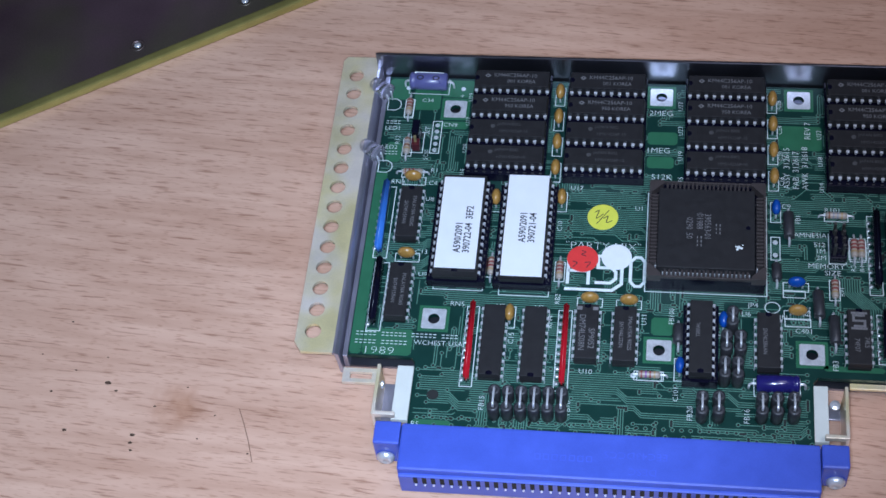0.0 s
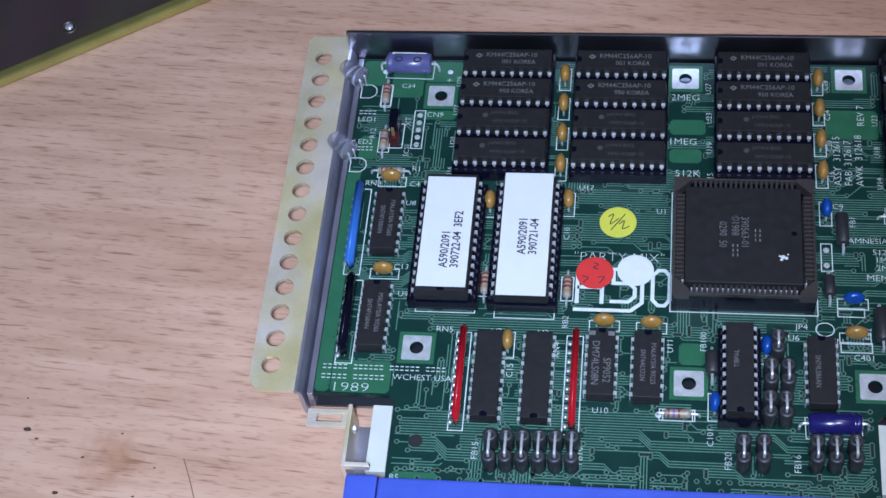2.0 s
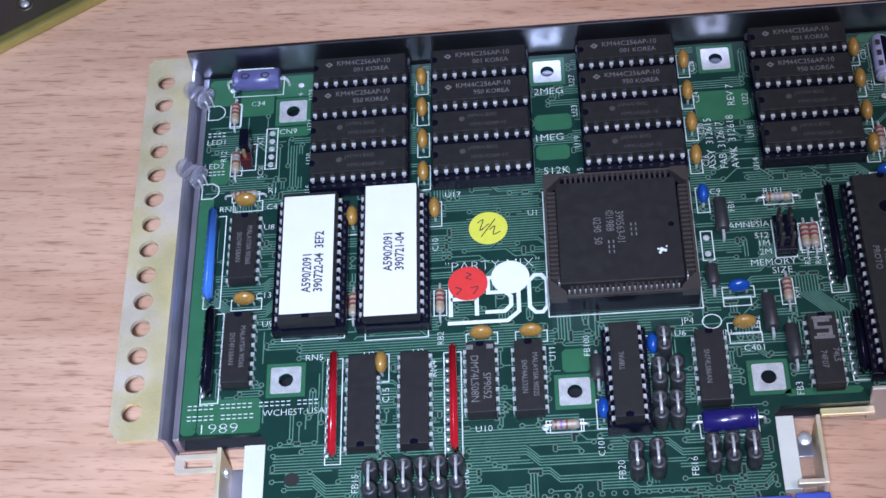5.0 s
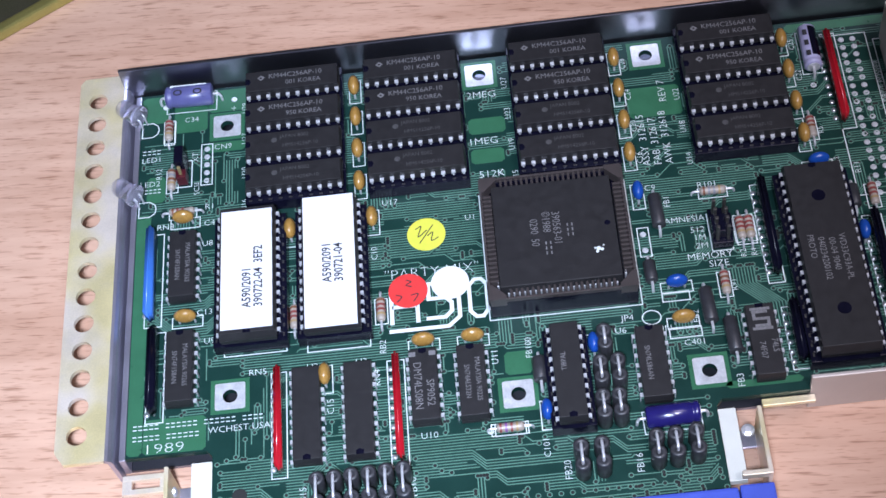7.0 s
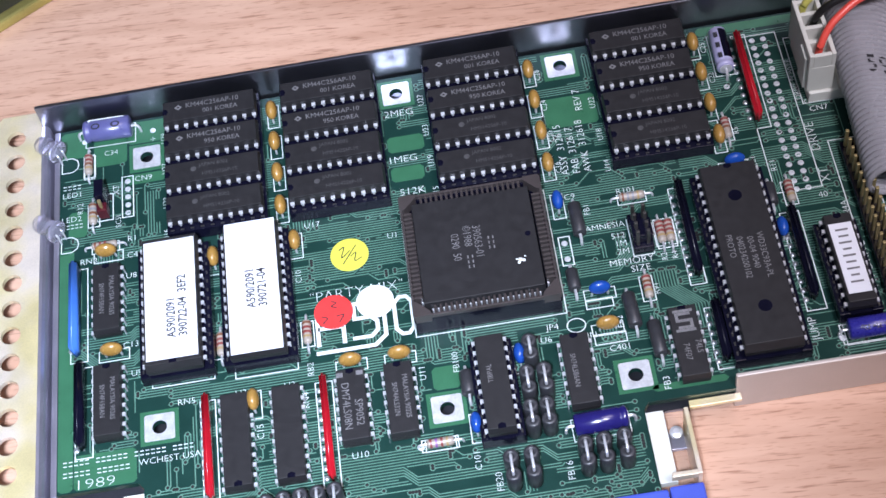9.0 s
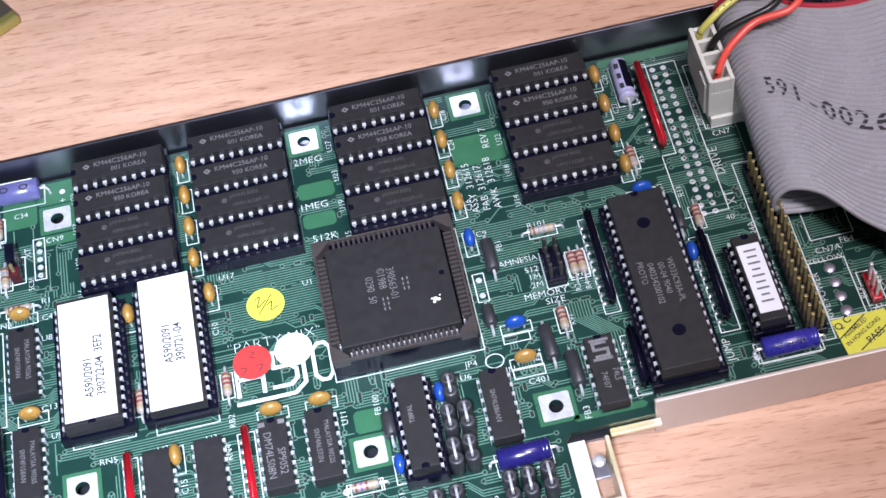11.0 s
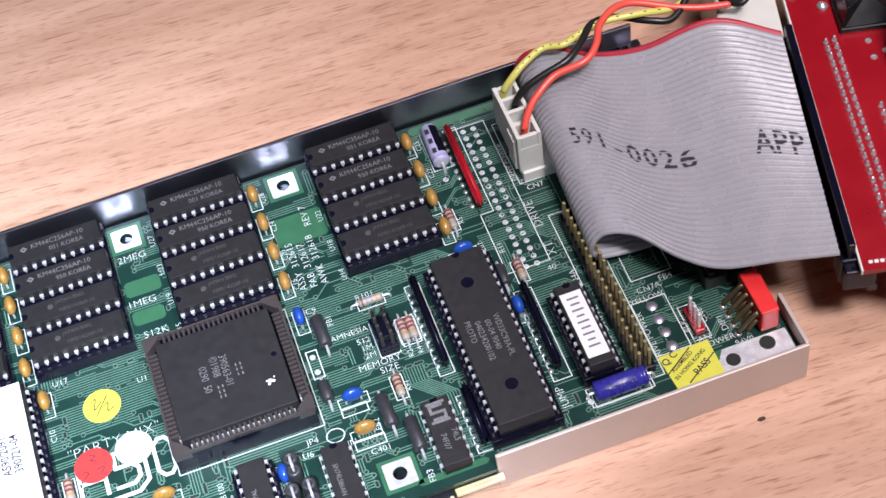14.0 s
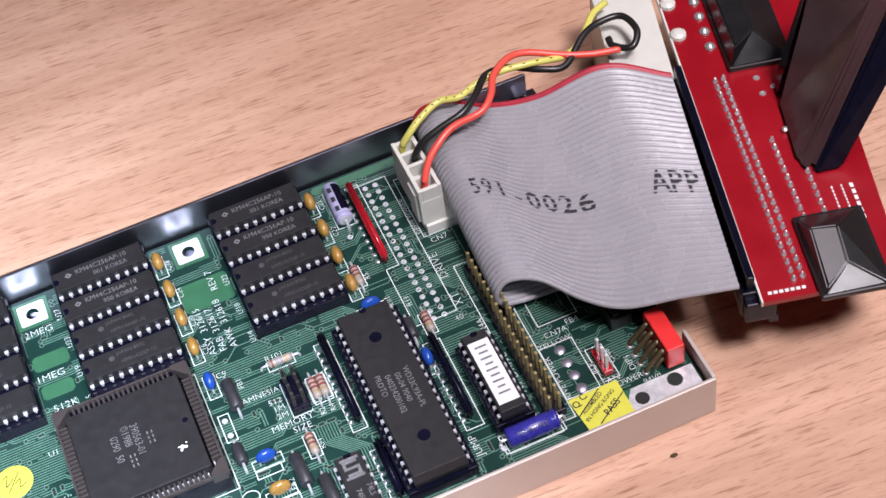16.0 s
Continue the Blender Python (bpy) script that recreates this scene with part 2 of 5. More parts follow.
def lathe(profile, segments=16, axis="z", bm=None, at=(0, 0, 0)):
    """A turned body from (radius, height) pairs."""
    own = bmesh.new()
    rings = []
    for r, h in profile:
        ring = []
        for i in range(segments):
            a = 2 * math.pi * i / segments
            c = (r * math.cos(a), r * math.sin(a), h)
            if axis == "x":
                c = (h, c[0], c[1])
            elif axis == "y":
                c = (c[1], h, c[0])
            ring.append(own.verts.new(Vector(c) + Vector(at)))
        rings.append(ring)
    for a, b in zip(rings, rings[1:]):
        for i in range(segments):
            own.faces.new((a[i], a[(i + 1) % segments], b[(i + 1) % segments], b[i]))
    own.faces.new(rings[0][::-1])
    own.faces.new(rings[-1])
    return own if bm is None else merge(bm, own)


def smooth_path(points, steps=8):
    """A Catmull-Rom line through the points."""
    pts = [Vector(p) for p in points]
    pts = [2 * pts[0] - pts[1]] + pts + [2 * pts[-1] - pts[-2]]
    out = []
    for a, b, c, d in zip(pts, pts[1:], pts[2:], pts[3:]):
        for i in range(steps):
            t = i / steps
            out.append(0.5 * (2 * b + (c - a) * t + (2 * a - 5 * b + 4 * c - d) * t * t + (3 * b - a - 3 * c + d) * t ** 3))
    return out + [pts[-2]]


def tube(points, r, sides=10, bm=None):
    own = bmesh.new()
    rings, up = [], Vector((0, 0, 1))
    for i, p in enumerate(points):
        d = (points[min(i + 1, len(points) - 1)] - points[max(i - 1, 0)]).normalized()
        ref = up if abs(d.dot(up)) < 0.95 else Vector((1, 0, 0))
        u = d.cross(ref).normalized()
        v = d.cross(u)
        rings.append([own.verts.new(p + r * (math.cos(2 * math.pi * k / sides) * u + math.sin(2 * math.pi * k / sides) * v)) for k in range(sides)])
    for a, b in zip(rings, rings[1:]):
        for k in range(sides):
            own.faces.new((a[k], a[(k + 1) % sides], b[(k + 1) % sides], b[k]))
    own.faces.new(rings[0][::-1])
    own.faces.new(rings[-1])
    return own if bm is None else merge(bm, own)


def text_bm(body, size, x, y, z, turn=0.0, align="LEFT", squeeze=1.0, mirror=False, bold=0.0):
    """Lettering in the built-in font, lying flat; size is the letter height in mm."""
    cu = bpy.data.curves.new("lettering", "FONT")
    cu.body, cu.size, cu.align_x, cu.extrude, cu.resolution_u = body, 1.0, align, 0.0, 2
    cu.offset = bold
    ob = bpy.data.objects.new("lettering", cu)
    me = bpy.data.meshes.new_from_object(ob)
    bm = bmesh.new()
    bm.from_mesh(me)
    bpy.data.objects.remove(ob)
    bpy.data.curves.remove(cu)
    bpy.data.meshes.remove(me)
    k = size / 0.69
    m = Matrix.Translation((x, y, z)) @ Matrix.Rotation(radians(turn), 4, "Z") @ Matrix.Diagonal((k * squeeze * (-1 if mirror else 1), k, 1, 1))
    bmesh.ops.transform(bm, matrix=m, verts=bm.verts)
    return bm


def strip(points, w, z, closed=False, bm=None):
    """A flat printed or etched line of width w through (x, y) points."""
    own = bm if bm is not None else bmesh.new()
    pts = [Vector(p) for p in points]
    n = len(pts)
    side = []
    for i, p in enumerate(pts):
        a = pts[i - 1] if (i or closed) else None
        b = pts[(i + 1) % n] if (i < n - 1 or closed) else None
        d1 = (p - a).normalized() if a is not None else (b - p).normalized()
        d2 = (b - p).normalized() if b is not None else d1
        nrm = Vector((-d1.y - d2.y, d1.x + d2.x))
        nrm = nrm.normalized() / max(0.5, math.sqrt(max(0.0, (1 + d1.dot(d2)) / 2))) if nrm.length > 1e-6 else Vector((-d1.y, d1.x))
        side.append((own.verts.new((*(p + nrm * w / 2), z)), own.verts.new((*(p - nrm * w / 2), z))))
    for i in range(n if closed else n - 1):
        a, b = side[i], side[(i + 1) % n]
        own.faces.new((a[1], b[1], b[0], a[0]))
    return own


def frame_line(x0, y0, x1, y1, w=0.22, z=0.09, bm=None):
    return strip([(x0, y0), (x1, y0), (x1, y1), (x0, y1)], w, z, True, bm)


def disc(cx, cy, r, z, bm=None, n=24):
    own = bm if bm is not None else bmesh.new()
    own.faces.new([own.verts.new((cx + r * math.cos(2 * math.pi * i / n), cy + r * math.sin(2 * math.pi * i / n), z)) for i in range(n)])
    return own


def slab(outline, holes, z0, z1, bevel=0.0):
    """A plate of any outline, with round holes (x, y, r) cut through."""
    own = bmesh.new()
    edges = []
    loops = [[(x, y) for x, y in outline]] + [[(x + r * math.cos(2 * math.pi * i / 20), y + r * math.sin(2 * math.pi * i / 20)) for i in range(20)] for x, y, r in holes]
    for lp in loops:
        vs = [own.verts.new((x, y, z1)) for x, y in lp]
        edges += [own.edges.new((vs[i], vs[(i + 1) % len(vs)])) for i in range(len(vs))]
    bmesh.ops.triangle_fill(own, edges=edges, use_beauty=True)
    got = bmesh.ops.extrude_face_region(own, geom=own.faces[:])
    bmesh.ops.translate(own, vec=(0, 0, z0 - z1), verts=[v for v in got["geom"] if isinstance(v, bmesh.types.BMVert)])
    bmesh.ops.recalc_face_normals(own, faces=own.faces[:])
    return own


def sweep_y(profile, y0, y1):
    """A closed (x, z) profile drawn straight from y0 to y1."""
    own = bmesh.new()
    a, b = ([own.verts.new((x, y, z)) for x, z in profile] for y in (y0, y1))
    n = len(profile)
    for i in range(n):
        own.faces.new((a[i], a[(i + 1) % n], b[(i + 1) % n], b[i]))
    own.faces.new(a[::-1])
    own.faces.new(b)
    bmesh.ops.recalc_face_normals(own, faces=own.faces[:])
    return own


# ---- room and table ----
def structure(name, bm, mat, label, category):
    return tagged(new(name, mesh_of(name, bm, mat)), label, category, kind="structure")


# Unseen room shell, added for bounced light and reflections.
ROOM_X, ROOM_Y, LOW, HIGH = (-1900, 2100), (-2000, 1400), -740, 1760
structure("floor", box(100, -300, LOW - 50, 4200, 3600, 50), PLASTER, "unseen plain floor, added to close the room", "floor")
structure("ceiling", box(100, -300, HIGH, 4200, 3600, 50), PLASTER, "unseen plain ceiling, added to close the room", "ceiling")
structure("wall_north", box(100, ROOM_Y[1] + 50, LOW, 4200, 100, HIGH - LOW), PLASTER, "unseen plain wall, added beyond the table", "wall")
structure("wall_south", box(100, ROOM_Y[0] - 50, LOW, 4200, 100, HIGH - LOW), PLASTER, "unseen plain wall, added to close the room", "wall")
structure("wall_west", box(ROOM_X[0] - 50, -300, LOW, 100, 3400, HIGH - LOW), PLASTER, "unseen plain wall, added to close the room", "wall")
structure("wall_east", box(ROOM_X[1] + 50, -300, LOW, 100, 3400, HIGH - LOW), PLASTER, "unseen plain wall, added to close the room", "wall")

table = thing("work_table", 100, -50, -25, "beech-laminate work table with dark flecks and worn stains", "table")
part("tabletop", box(0, 0, 0, 1500, 800, 25, 2.0), WOOD, table)
SCRATCH = material("dark_scratch", (0.22, 0.12, 0.075), 0.7)
part("scratch", strip([(-155.1, -59), (-152.6, -64.5), (-150.4, -70), (-148.3, -76.4)], 0.3, 25.03), SCRATCH, table, "thin dark scratch")
leg = mesh_of("leg", box(0, 0, 0, 45, 45, -LOW - 25, 2.0), WOOD)
for lx in (-690, 690):
    for ly in (-340, 340):
        child("leg", leg, table, (lx, ly, LOW + 25))


# ---- metal tray ----
tray = thing("metal_tray", 0, 0, 0, "folded steel drive tray of bright and yellow zinc", "metal tray")
part("base_plate", slab([(-27, -93), (-27, 13.5), (212.4, 13.5), (212.4, -93)], [], 0.3, 1.3), ZINC, tray)
part("back_wall", box(92.7, 13.9, 1.0, 239.4, 1.0, TOP + 9.2, 0.25), ZINC, tray, "mirror-like dark zinc wall")
part("front_wall", box(173.3, -93.6, 0.2, 78.7, 1.0, TOP + 4.6, 0.3), WALLMETAL, tray)
part("side_wall", box(212.4, -85.5, 0.2, 1.0, 15.4, TOP + 4.6, 0.3), WALLMETAL, tray)
part("left_wall", sweep_y([(-27.2, TOP + 3.2), (-26.3, TOP + 2.95), (-25.65, TOP + 2.3), (-25.4, TOP + 1.4), (-24.9, 1.3), (-25.9, 1.3), (-26.4, TOP + 1.4), (-26.7, TOP + 1.9), (-27.2, TOP + 2.0)], -95.6, 13.4), SATIN, tray, "satin zinc wall bent down from the flange", smooth=False)
part("inner_lip", box(-23.9, -40.6, TOP - 7.0, 1.5, 107.4, 6.6, 0.3), SATIN, tray)
part("side_flange", slab([(-38.8, -92.4), (-36.6, -95.6), (-27, -95.6), (-27, 18), (-37.6, 18), (-38.8, 16.4)],
                         [(-33.8, 10.1 - 7.58 * i, 2.45) for i in range(14)], TOP + 2.0, TOP + 3.2), YZINC, tray, "yellow-zinc flange with a row of holes")

# ---- circuit board ----
board = thing("circuit_board", 0, 0, TOP, "dark green printed circuit board with white silkscreen", "circuit board")
PADS = [(0.0, -0.3), (66.5, 7.0), (110.0, 7.3), (1.4, -80.4), (68.5, -87.7), (112.4, -86.8)]
OUTLINE = [(-23, 12.6), (-23, -94), (-4, -94), (-2.6, -95.6), (-2.6, -122), (112.6, -122), (112.6, -96), (114, -94.3), (134, -94.3), (134, -92.6), (211.4, -92.6), (211.4, 12.6)]
part("substrate", slab(OUTLINE, [(x, y, 1.75) for x, y in PADS], -1.6, 0), MASK, board)
for x, y in PADS:
    part("mounting_pad", slab([(x + a * 3.6, y + b * 3.5) for a, b in ((-0.86, -1), (0.86, -1), (0.97, -0.96), (1, -0.86), (1, 0.86), (0.97, 0.96), (0.86, 1), (-0.86, 1), (-0.97, 0.96), (-1, 0.86), (-1, -0.86), (-0.97, -0.96))], [(x, y, 1.75)], 0.0, 0.12), PADTIN, board, "tinned square pad round a screw hole")


# ---- chips ----
def dip_pin_mesh(drop):
    """One bent lead: shoulder out of the body, then down; it leads towards -y."""
    bm = box(0, -0.26, 0.0, 0.98, 0.86, 0.26)
    box(0, -0.58, -0.35, 0.98, 0.26, 0.5, bm=bm)
    box(0, -0.58, -drop, 0.44, 0.24, drop - 0.3, bm=bm)
    return mesh_of("pin", bm, TIN)


PIN_SOCKET, PIN_LOW = dip_pin_mesh(1.0), dip_pin_mesh(2.6)


def chip_body(length, width, height):
    bm = bmesh.new()
    half = height * 0.45
    box(0, 0, 0, length, width, half, 0.0, bm=bm)
    for v in bm.verts:
        if v.co.z < 0.01:
            v.co.x *= 0.985
            v.co.y *= 0.95
    top = box(0, 0, half, length, width, height - half, 0.14, 0.965)
    merge(bm, top)
    return bm


def dip_chip(name, x, y, z, pins, row, length, rz, label, socketed=True, height=3.4, marks=(), category="chip", group=""):
    """A dual in-line chip; its long side lies along local x, notch at -x. marks: (text, size, x, y)."""
    chip = thing(name, x, y, TOP + z, label, category, group, rz)
    width = row - (1.0 if row < 10 else 1.5)
    lift = 0.7 if socketed else 1.0
    key = (length, width, height)
    if key not in BODIES:
        bm = chip_body(length, width, height)
        BODIES[key] = mesh_of("body", bm, CHIP)
        BODIES["n", key] = mesh_of("notch", slab([(-0.1, -0.9), (0.9, -0.9), (1.3, 0), (0.9, 0.9), (-0.1, 0.9)], [], 0, 0.03), PLASTIC)
    body = child("body", BODIES[key], chip, (0, 0, lift))
    child("notch", BODIES["n", key], chip, (-length * 0.482, 0, lift + height))
    pin = PIN_SOCKET if socketed else PIN_LOW
    n = pins // 2
    for i in range(n):
        px = (i - (n - 1) / 2) * 2.54
        child("pin", pin, chip, (px, -width / 2 - 0.02, lift + height * 0.42))
        child("pin", pin, chip, (px, width / 2 + 0.02, lift + height * 0.42), 180)
    for mark in marks:
        body_text, size, mx, my = mark[:4]
        part("marking", text_bm(body_text, size, mx, my, lift + height + 0.03, 0, "CENTER", mark[4] if len(mark) > 4 else 0.9), DIM if len(mark) > 5 else MARK, chip)
    return chip


BODIES = {}


def dip_socket(x, y, pins, row, length, rz, label, group="", height=4.2):
    s = thing("dip_socket", x, y, TOP, label, "chip socket", group, rz)
    key = ("socket", pins, row)
    if key not in BODIES:
        bm = bmesh.new()
        w = 2.5
        for sy in (-1, 1):
            box(0, sy * row / 2, 0.4, length, w, height - 0.4, 0.12, bm=bm)
        for sx in (-1, 0, 1):
            box(sx * (length / 2 - 1.0), 0, 0.5, 2.0, row - w, height - 1.0, bm=bm)
        BODIES[key] = mesh_of("frame", bm, PLASTIC)
        bm = box(0, 0, 0, 0.9, 0.42, 0.10)
        BODIES["contact"] = BODIES.get("contact") or mesh_of("contact", bm, DULL)
    child("frame", BODIES[key], s)
    n = pins // 2
    for i in range(n):
        for sy in (-1, 1):
            child("contact", BODIES["contact"], s, ((i - (n - 1) / 2) * 2.54, sy * (row / 2 + 0.45), height), 0)
    return s


RAM_X, RAM_Y = (7.0, 37.8, 75.4, 118.8), 2.75
for c, x0 in enumerate(RAM_X):
    for r in range(4):
        cx, cy = x0 + 11.43, RAM_Y - 10.16 * r + 3.81
        dip_socket(cx, cy, 20, 7.62, 25.4, 0, "black plastic twenty-pin chip socket on the board", "memory sockets")
        if r < 2:
            marks = (("KM44C256AP-10", 1.5, 1.0, 0.5), (("001 KOREA", "950 KOREA")[r], 1.4, 3.0, -1.9))
        else:
            marks = (("JAPAN 8002", 1.1, 0.5, 1.0, 0.9, 1), ("HM514256P-10", 1.1, 2.0, -1.8, 0.9, 1))
        ram = dip_chip("memory_chip", cx, cy, 4.2, 20, 7.62, 24.6, 0, "black twenty-pin memory chip with grey markings, in a socket", marks=marks, group="memory chips")
        if r < 2:
            part("maker_mark", strip([(-8.6, 0.9), (-7.9, 1.5), (-7.2, 0.9), (-7.9, 0.3)], 0.42, 4.13, True), MARK, ram)
        else:
            part("maker_mark", disc(-4.6, 0.6, 0.75, 4.13), DIM, ram)

for x, y, ln, txt in ((7.0, -51.1, 33.6, "A590/2091\n390722-04  3EF2"), (27.0, -51.2, 37.2, "A590/2091\n390721-04")):
    dip_socket(x, y, 28, 15.24, 36.4, 90, "black plastic twenty-eight-pin chip socket", "rom sockets")
    rom = dip_chip("rom_chip", x, y, 4.2, 28, 15.24, 36.8, 90, "black memory chip under a white printed paper label", height=4.1, group="rom chips")
    lab = part("paper_label", slab([(-ln / 2, -6.2), (ln / 2, -6.2), (ln / 2, 6.2), (-ln / 2, 6.2)], [], 4.83, 4.93), PAPER, rom, "white paper label with black print")
    for k, line in enumerate(txt.split("\n")):
        part("print", text_bm(line, 2.1, -11.2 if x < 15 else -6.5, (-1.0 if x < 15 else -0.35) - 2.8 * k, 4.96, 0, "LEFT", 0.83, bold=0.02), INK, lab)

dip_socket(143.6, -63.8, 40, 15.24, 52.0, -90, "black plastic forty-pin chip socket")
big = dip_chip("controller_chip", 143.6, -63.8, 4.2, 40, 15.24, 51.8, -90, "large black forty-pin controller chip with two round moulding marks", height=4.2,
               marks=(("WD33C93A-PL", 1.5, 2, 2.4), ("00-04 9040", 1.5, 1, 0), ("040234200102", 1.5, 2, -2.4), ("PROTO", 1.5, -1.5, -4.8)))
for dx in (-15.6, 15.6):
    part("moulding_mark", disc(dx, 0.0, 1.6, 4.93), PLASTIC, big)

dip_socket(165.5, -69.6, 20, 7.62, 25.4, -90, "black plastic twenty-pin chip socket")
pal = dip_chip("logic_chip", 165.5, -69.6, 4.2, 20, 7.62, 25.0, -90, "black logic chip under a white paper label")
part("paper_label", slab([(-9.3, -2.7), (10.0, -2.7), (10.0, 2.7), (-9.3, 2.7)], [], 4.13, 4.22), PAPER, pal)
for k in range(9):
    reach = (1.5, 1.2, 1.5, 1.0)[k % 4]
    part("print_bar", strip([(-7.4 + 1.8 * k, -reach), (-7.4 + 1.8 * k, reach)], 0.55, 4.25), MARK, pal)
dip_socket(80.3, -87, 20, 7.62, 25.4, -90, "black plastic twenty-pin chip socket")
dip_chip("logic_chip", 80.3, -87, 4.2, 20, 7.62, 25.0, 90, "black twenty-pin logic chip in a socket", marks=(("TIBPAL", 1.2, 2, 0.3),))
logic = {}
for x, y, n, rz, marks in ((-10.0, -44.4, 16, -90, (("MALAYSIA 9026S", 1.2, 0, 0.9), ("SN74F158AN", 1.2, 0.5, -1.6))),
                           (-10.0, -73.1, 16, -90, (("MALAYSIA 9026S", 1.2, 0, 0.9), ("SN74F158AN", 1.2, 0.5, -1.6))),
                           (19.9, -89.0, 20, 90, ()), (32.0, -89.0, 20, 90, ()),
                           (47.3, -84.8, 14, -90, (("SP9052", 1.8, 2.5, 0.6), ("DM74LS08N", 1.8, 0.5, -2.2))),
                           (58.4, -85.0, 14, -90, (("MALAYSIA 9022S", 1.2, 0, 0.9), ("SN74ALS32N", 1.2, 0.5, -1.6))),
                           (99.8, -85.0, 14, -90, (("SN74LS86AN", 1.2, 0.5, -1.6),)),
                           (125.5, -82.4, 14, -90, (("74LS", 1.4, 2, 1.4), ("74F07", 1.4, 3, -1.4)))):
    logic[(x, y)] = dip_chip("logic_chip", x, y, 0, n, 7.62, {14: 19.0, 16: 19.6, 20: 24.6}[n], rz, "small black logic chip soldered to the board", False, marks=marks, group="logic chips")

for at, lx, ly in (((47.3, -84.8), -7.8, -2.4), ((47.3, -84.8), -7.8, 2.3)):
    part("maker_mark", slab([(lx - 0.6, ly - 0.8), (lx + 0.6, ly - 0.8), (lx + 0.6, ly + 0.8), (lx - 0.6, ly + 0.8)], [], 4.42, 4.45), MARK, logic[at])
for line in ([(-7.0, 1.6), (-7.0, -1.6), (-5.2, -1.6), (-5.2, 1.6), (-3.4, 1.6), (-3.4, -1.6)], [(-7.8, 2.3), (-7.8, -2.3)], [(-2.6, 2.3), (-2.6, -2.3)]):
    part("maker_mark", strip(line, 0.75, 4.44), MARK, logic[(125.5, -82.4)])

# ---- large square chip in its socket ----
sock = thing("square_chip_socket", 81.4, -49.7, TOP, "dark brown square chip socket with contacts round the rim", "chip socket")
wall_bm = bmesh.new()
for sx, sy, lx, ly in ((0, -1, 34.8, 0.8), (0, 1, 34.8, 0.8), (-1, 0, 0.8, 33.2), (1, 0, 0.8, 33.2)):
    box(sx * 17.0, sy * 17.0, 0.3, lx, ly, 6.6, 0.2, bm=wall_bm)
for sx, sy, lx, ly in ((0, -1, 33.2, 2.0), (0, 1, 33.2, 2.0), (-1, 0, 2.0, 29.2), (1, 0, 2.0, 29.2)):
    box(sx * 15.6, sy * 15.6, 0.3, lx, ly, 2.9, bm=wall_bm)
box(0, 0, 0.3, 30, 30, 3.4, bm=wall_bm)
part("frame", wall_bm, PLASTIC, sock)
rim_bm = bmesh.new()
for sx, sy, lx, ly in ((0, -1, 34.9, 0.55), (0, 1, 34.9, 0.55), (-1, 0, 0.55, 33.7), (1, 0, 0.55, 33.7)):
    box(sx * 17.18, sy * 17.18, 6.9, lx, ly, 1.3, 0.12, bm=rim_bm)
part("rim", rim_bm, BROWN, sock, "brown upper rim")
contact = mesh_of("contact", box(0, 0, 0, 0.40, 0.42, 3.6, 0.08), TIN)
tooth = mesh_of("tooth", box(0, 0, 0, 0.60, 2.3, 5.0, 0.08), BROWN)
post = mesh_of("corner_post", slab([(-2.2, -2.0), (1.5, -2.0), (2.0, -1.5), (2.0, 2.2), (0.9, 2.2), (-2.2, -0.9)], [], 0, 2.9), BROWN)
for a, (px, py) in enumerate(((15.5, -15.5), (15.5, 15.5), (-15.5, 15.5), (-15.5, -15.5))):
    child("corner_post", post, sock, (px, py, 5.6), 90 * a)
for k in range(21):
    o = (k - 10) * 1.27
    for a in range(4):
        ang = a * 90
        m = Matrix.Rotation(radians(ang), 3, "Z") @ Vector((o, -14.95, 3.1))
        child("contact", contact, sock, m, ang)
        if k < 20:
            child("tooth", tooth, sock, Matrix.Rotation(radians(ang), 3, "Z") @ Vector((o + 0.635, -15.85, 3.15)), ang)
plcc = thing("square_chip", 81.2, -49.7, TOP + 3.75, "large square black chip with grey print, in its socket", "chip")
part("body", box(0, 0, 0, 29.1, 29.1, 4.9, 0.2, 0.985), CHIP, plcc)
for line, mx, my in (("390563-01", -0.5, 5.4), ("\u00a91988", -2.9, 5.6), ("0290  50", -5.9, 3.8)):
    part("marking", text_bm(line, 1.9, mx, my, 4.94, -90, "LEFT", 0.80, bold=-0.006), MARK, plcc)
for x0, x1, y0, n in ((2.7, 4.3, 0.8, 3), (-2.8, -1.2, -3.8, 3)):
    for k in range(n):
        for bx in (x0 + 0.25, x1 - 0.25):
            part("marking", strip([(bx, y0 - 1.4 * k), (bx, y0 + 0.85 - 1.4 * k)], 0.32, 4.93), MARK, plcc)
part("moulding_mark", disc(12.4, 0.6, 0.7, 4.94), PLASTIC, plcc)
fleck = bmesh.new()
for fx, fy, fr in ((9.6, -6.4, 0.62), (10.4, -6.7, 0.45), (9.2, -7.2, 0.40), (10.8, -5.6, 0.24), (8.8, -6.2, 0.28)):
    lathe([(fr, 0), (fr * 0.7, fr * 0.35), (0.02, fr * 0.45)], 7, bm=fleck, at=(fx, fy, 4.9))
part("fleck", fleck, SILK, plcc, "cluster of small white specks on the chip")

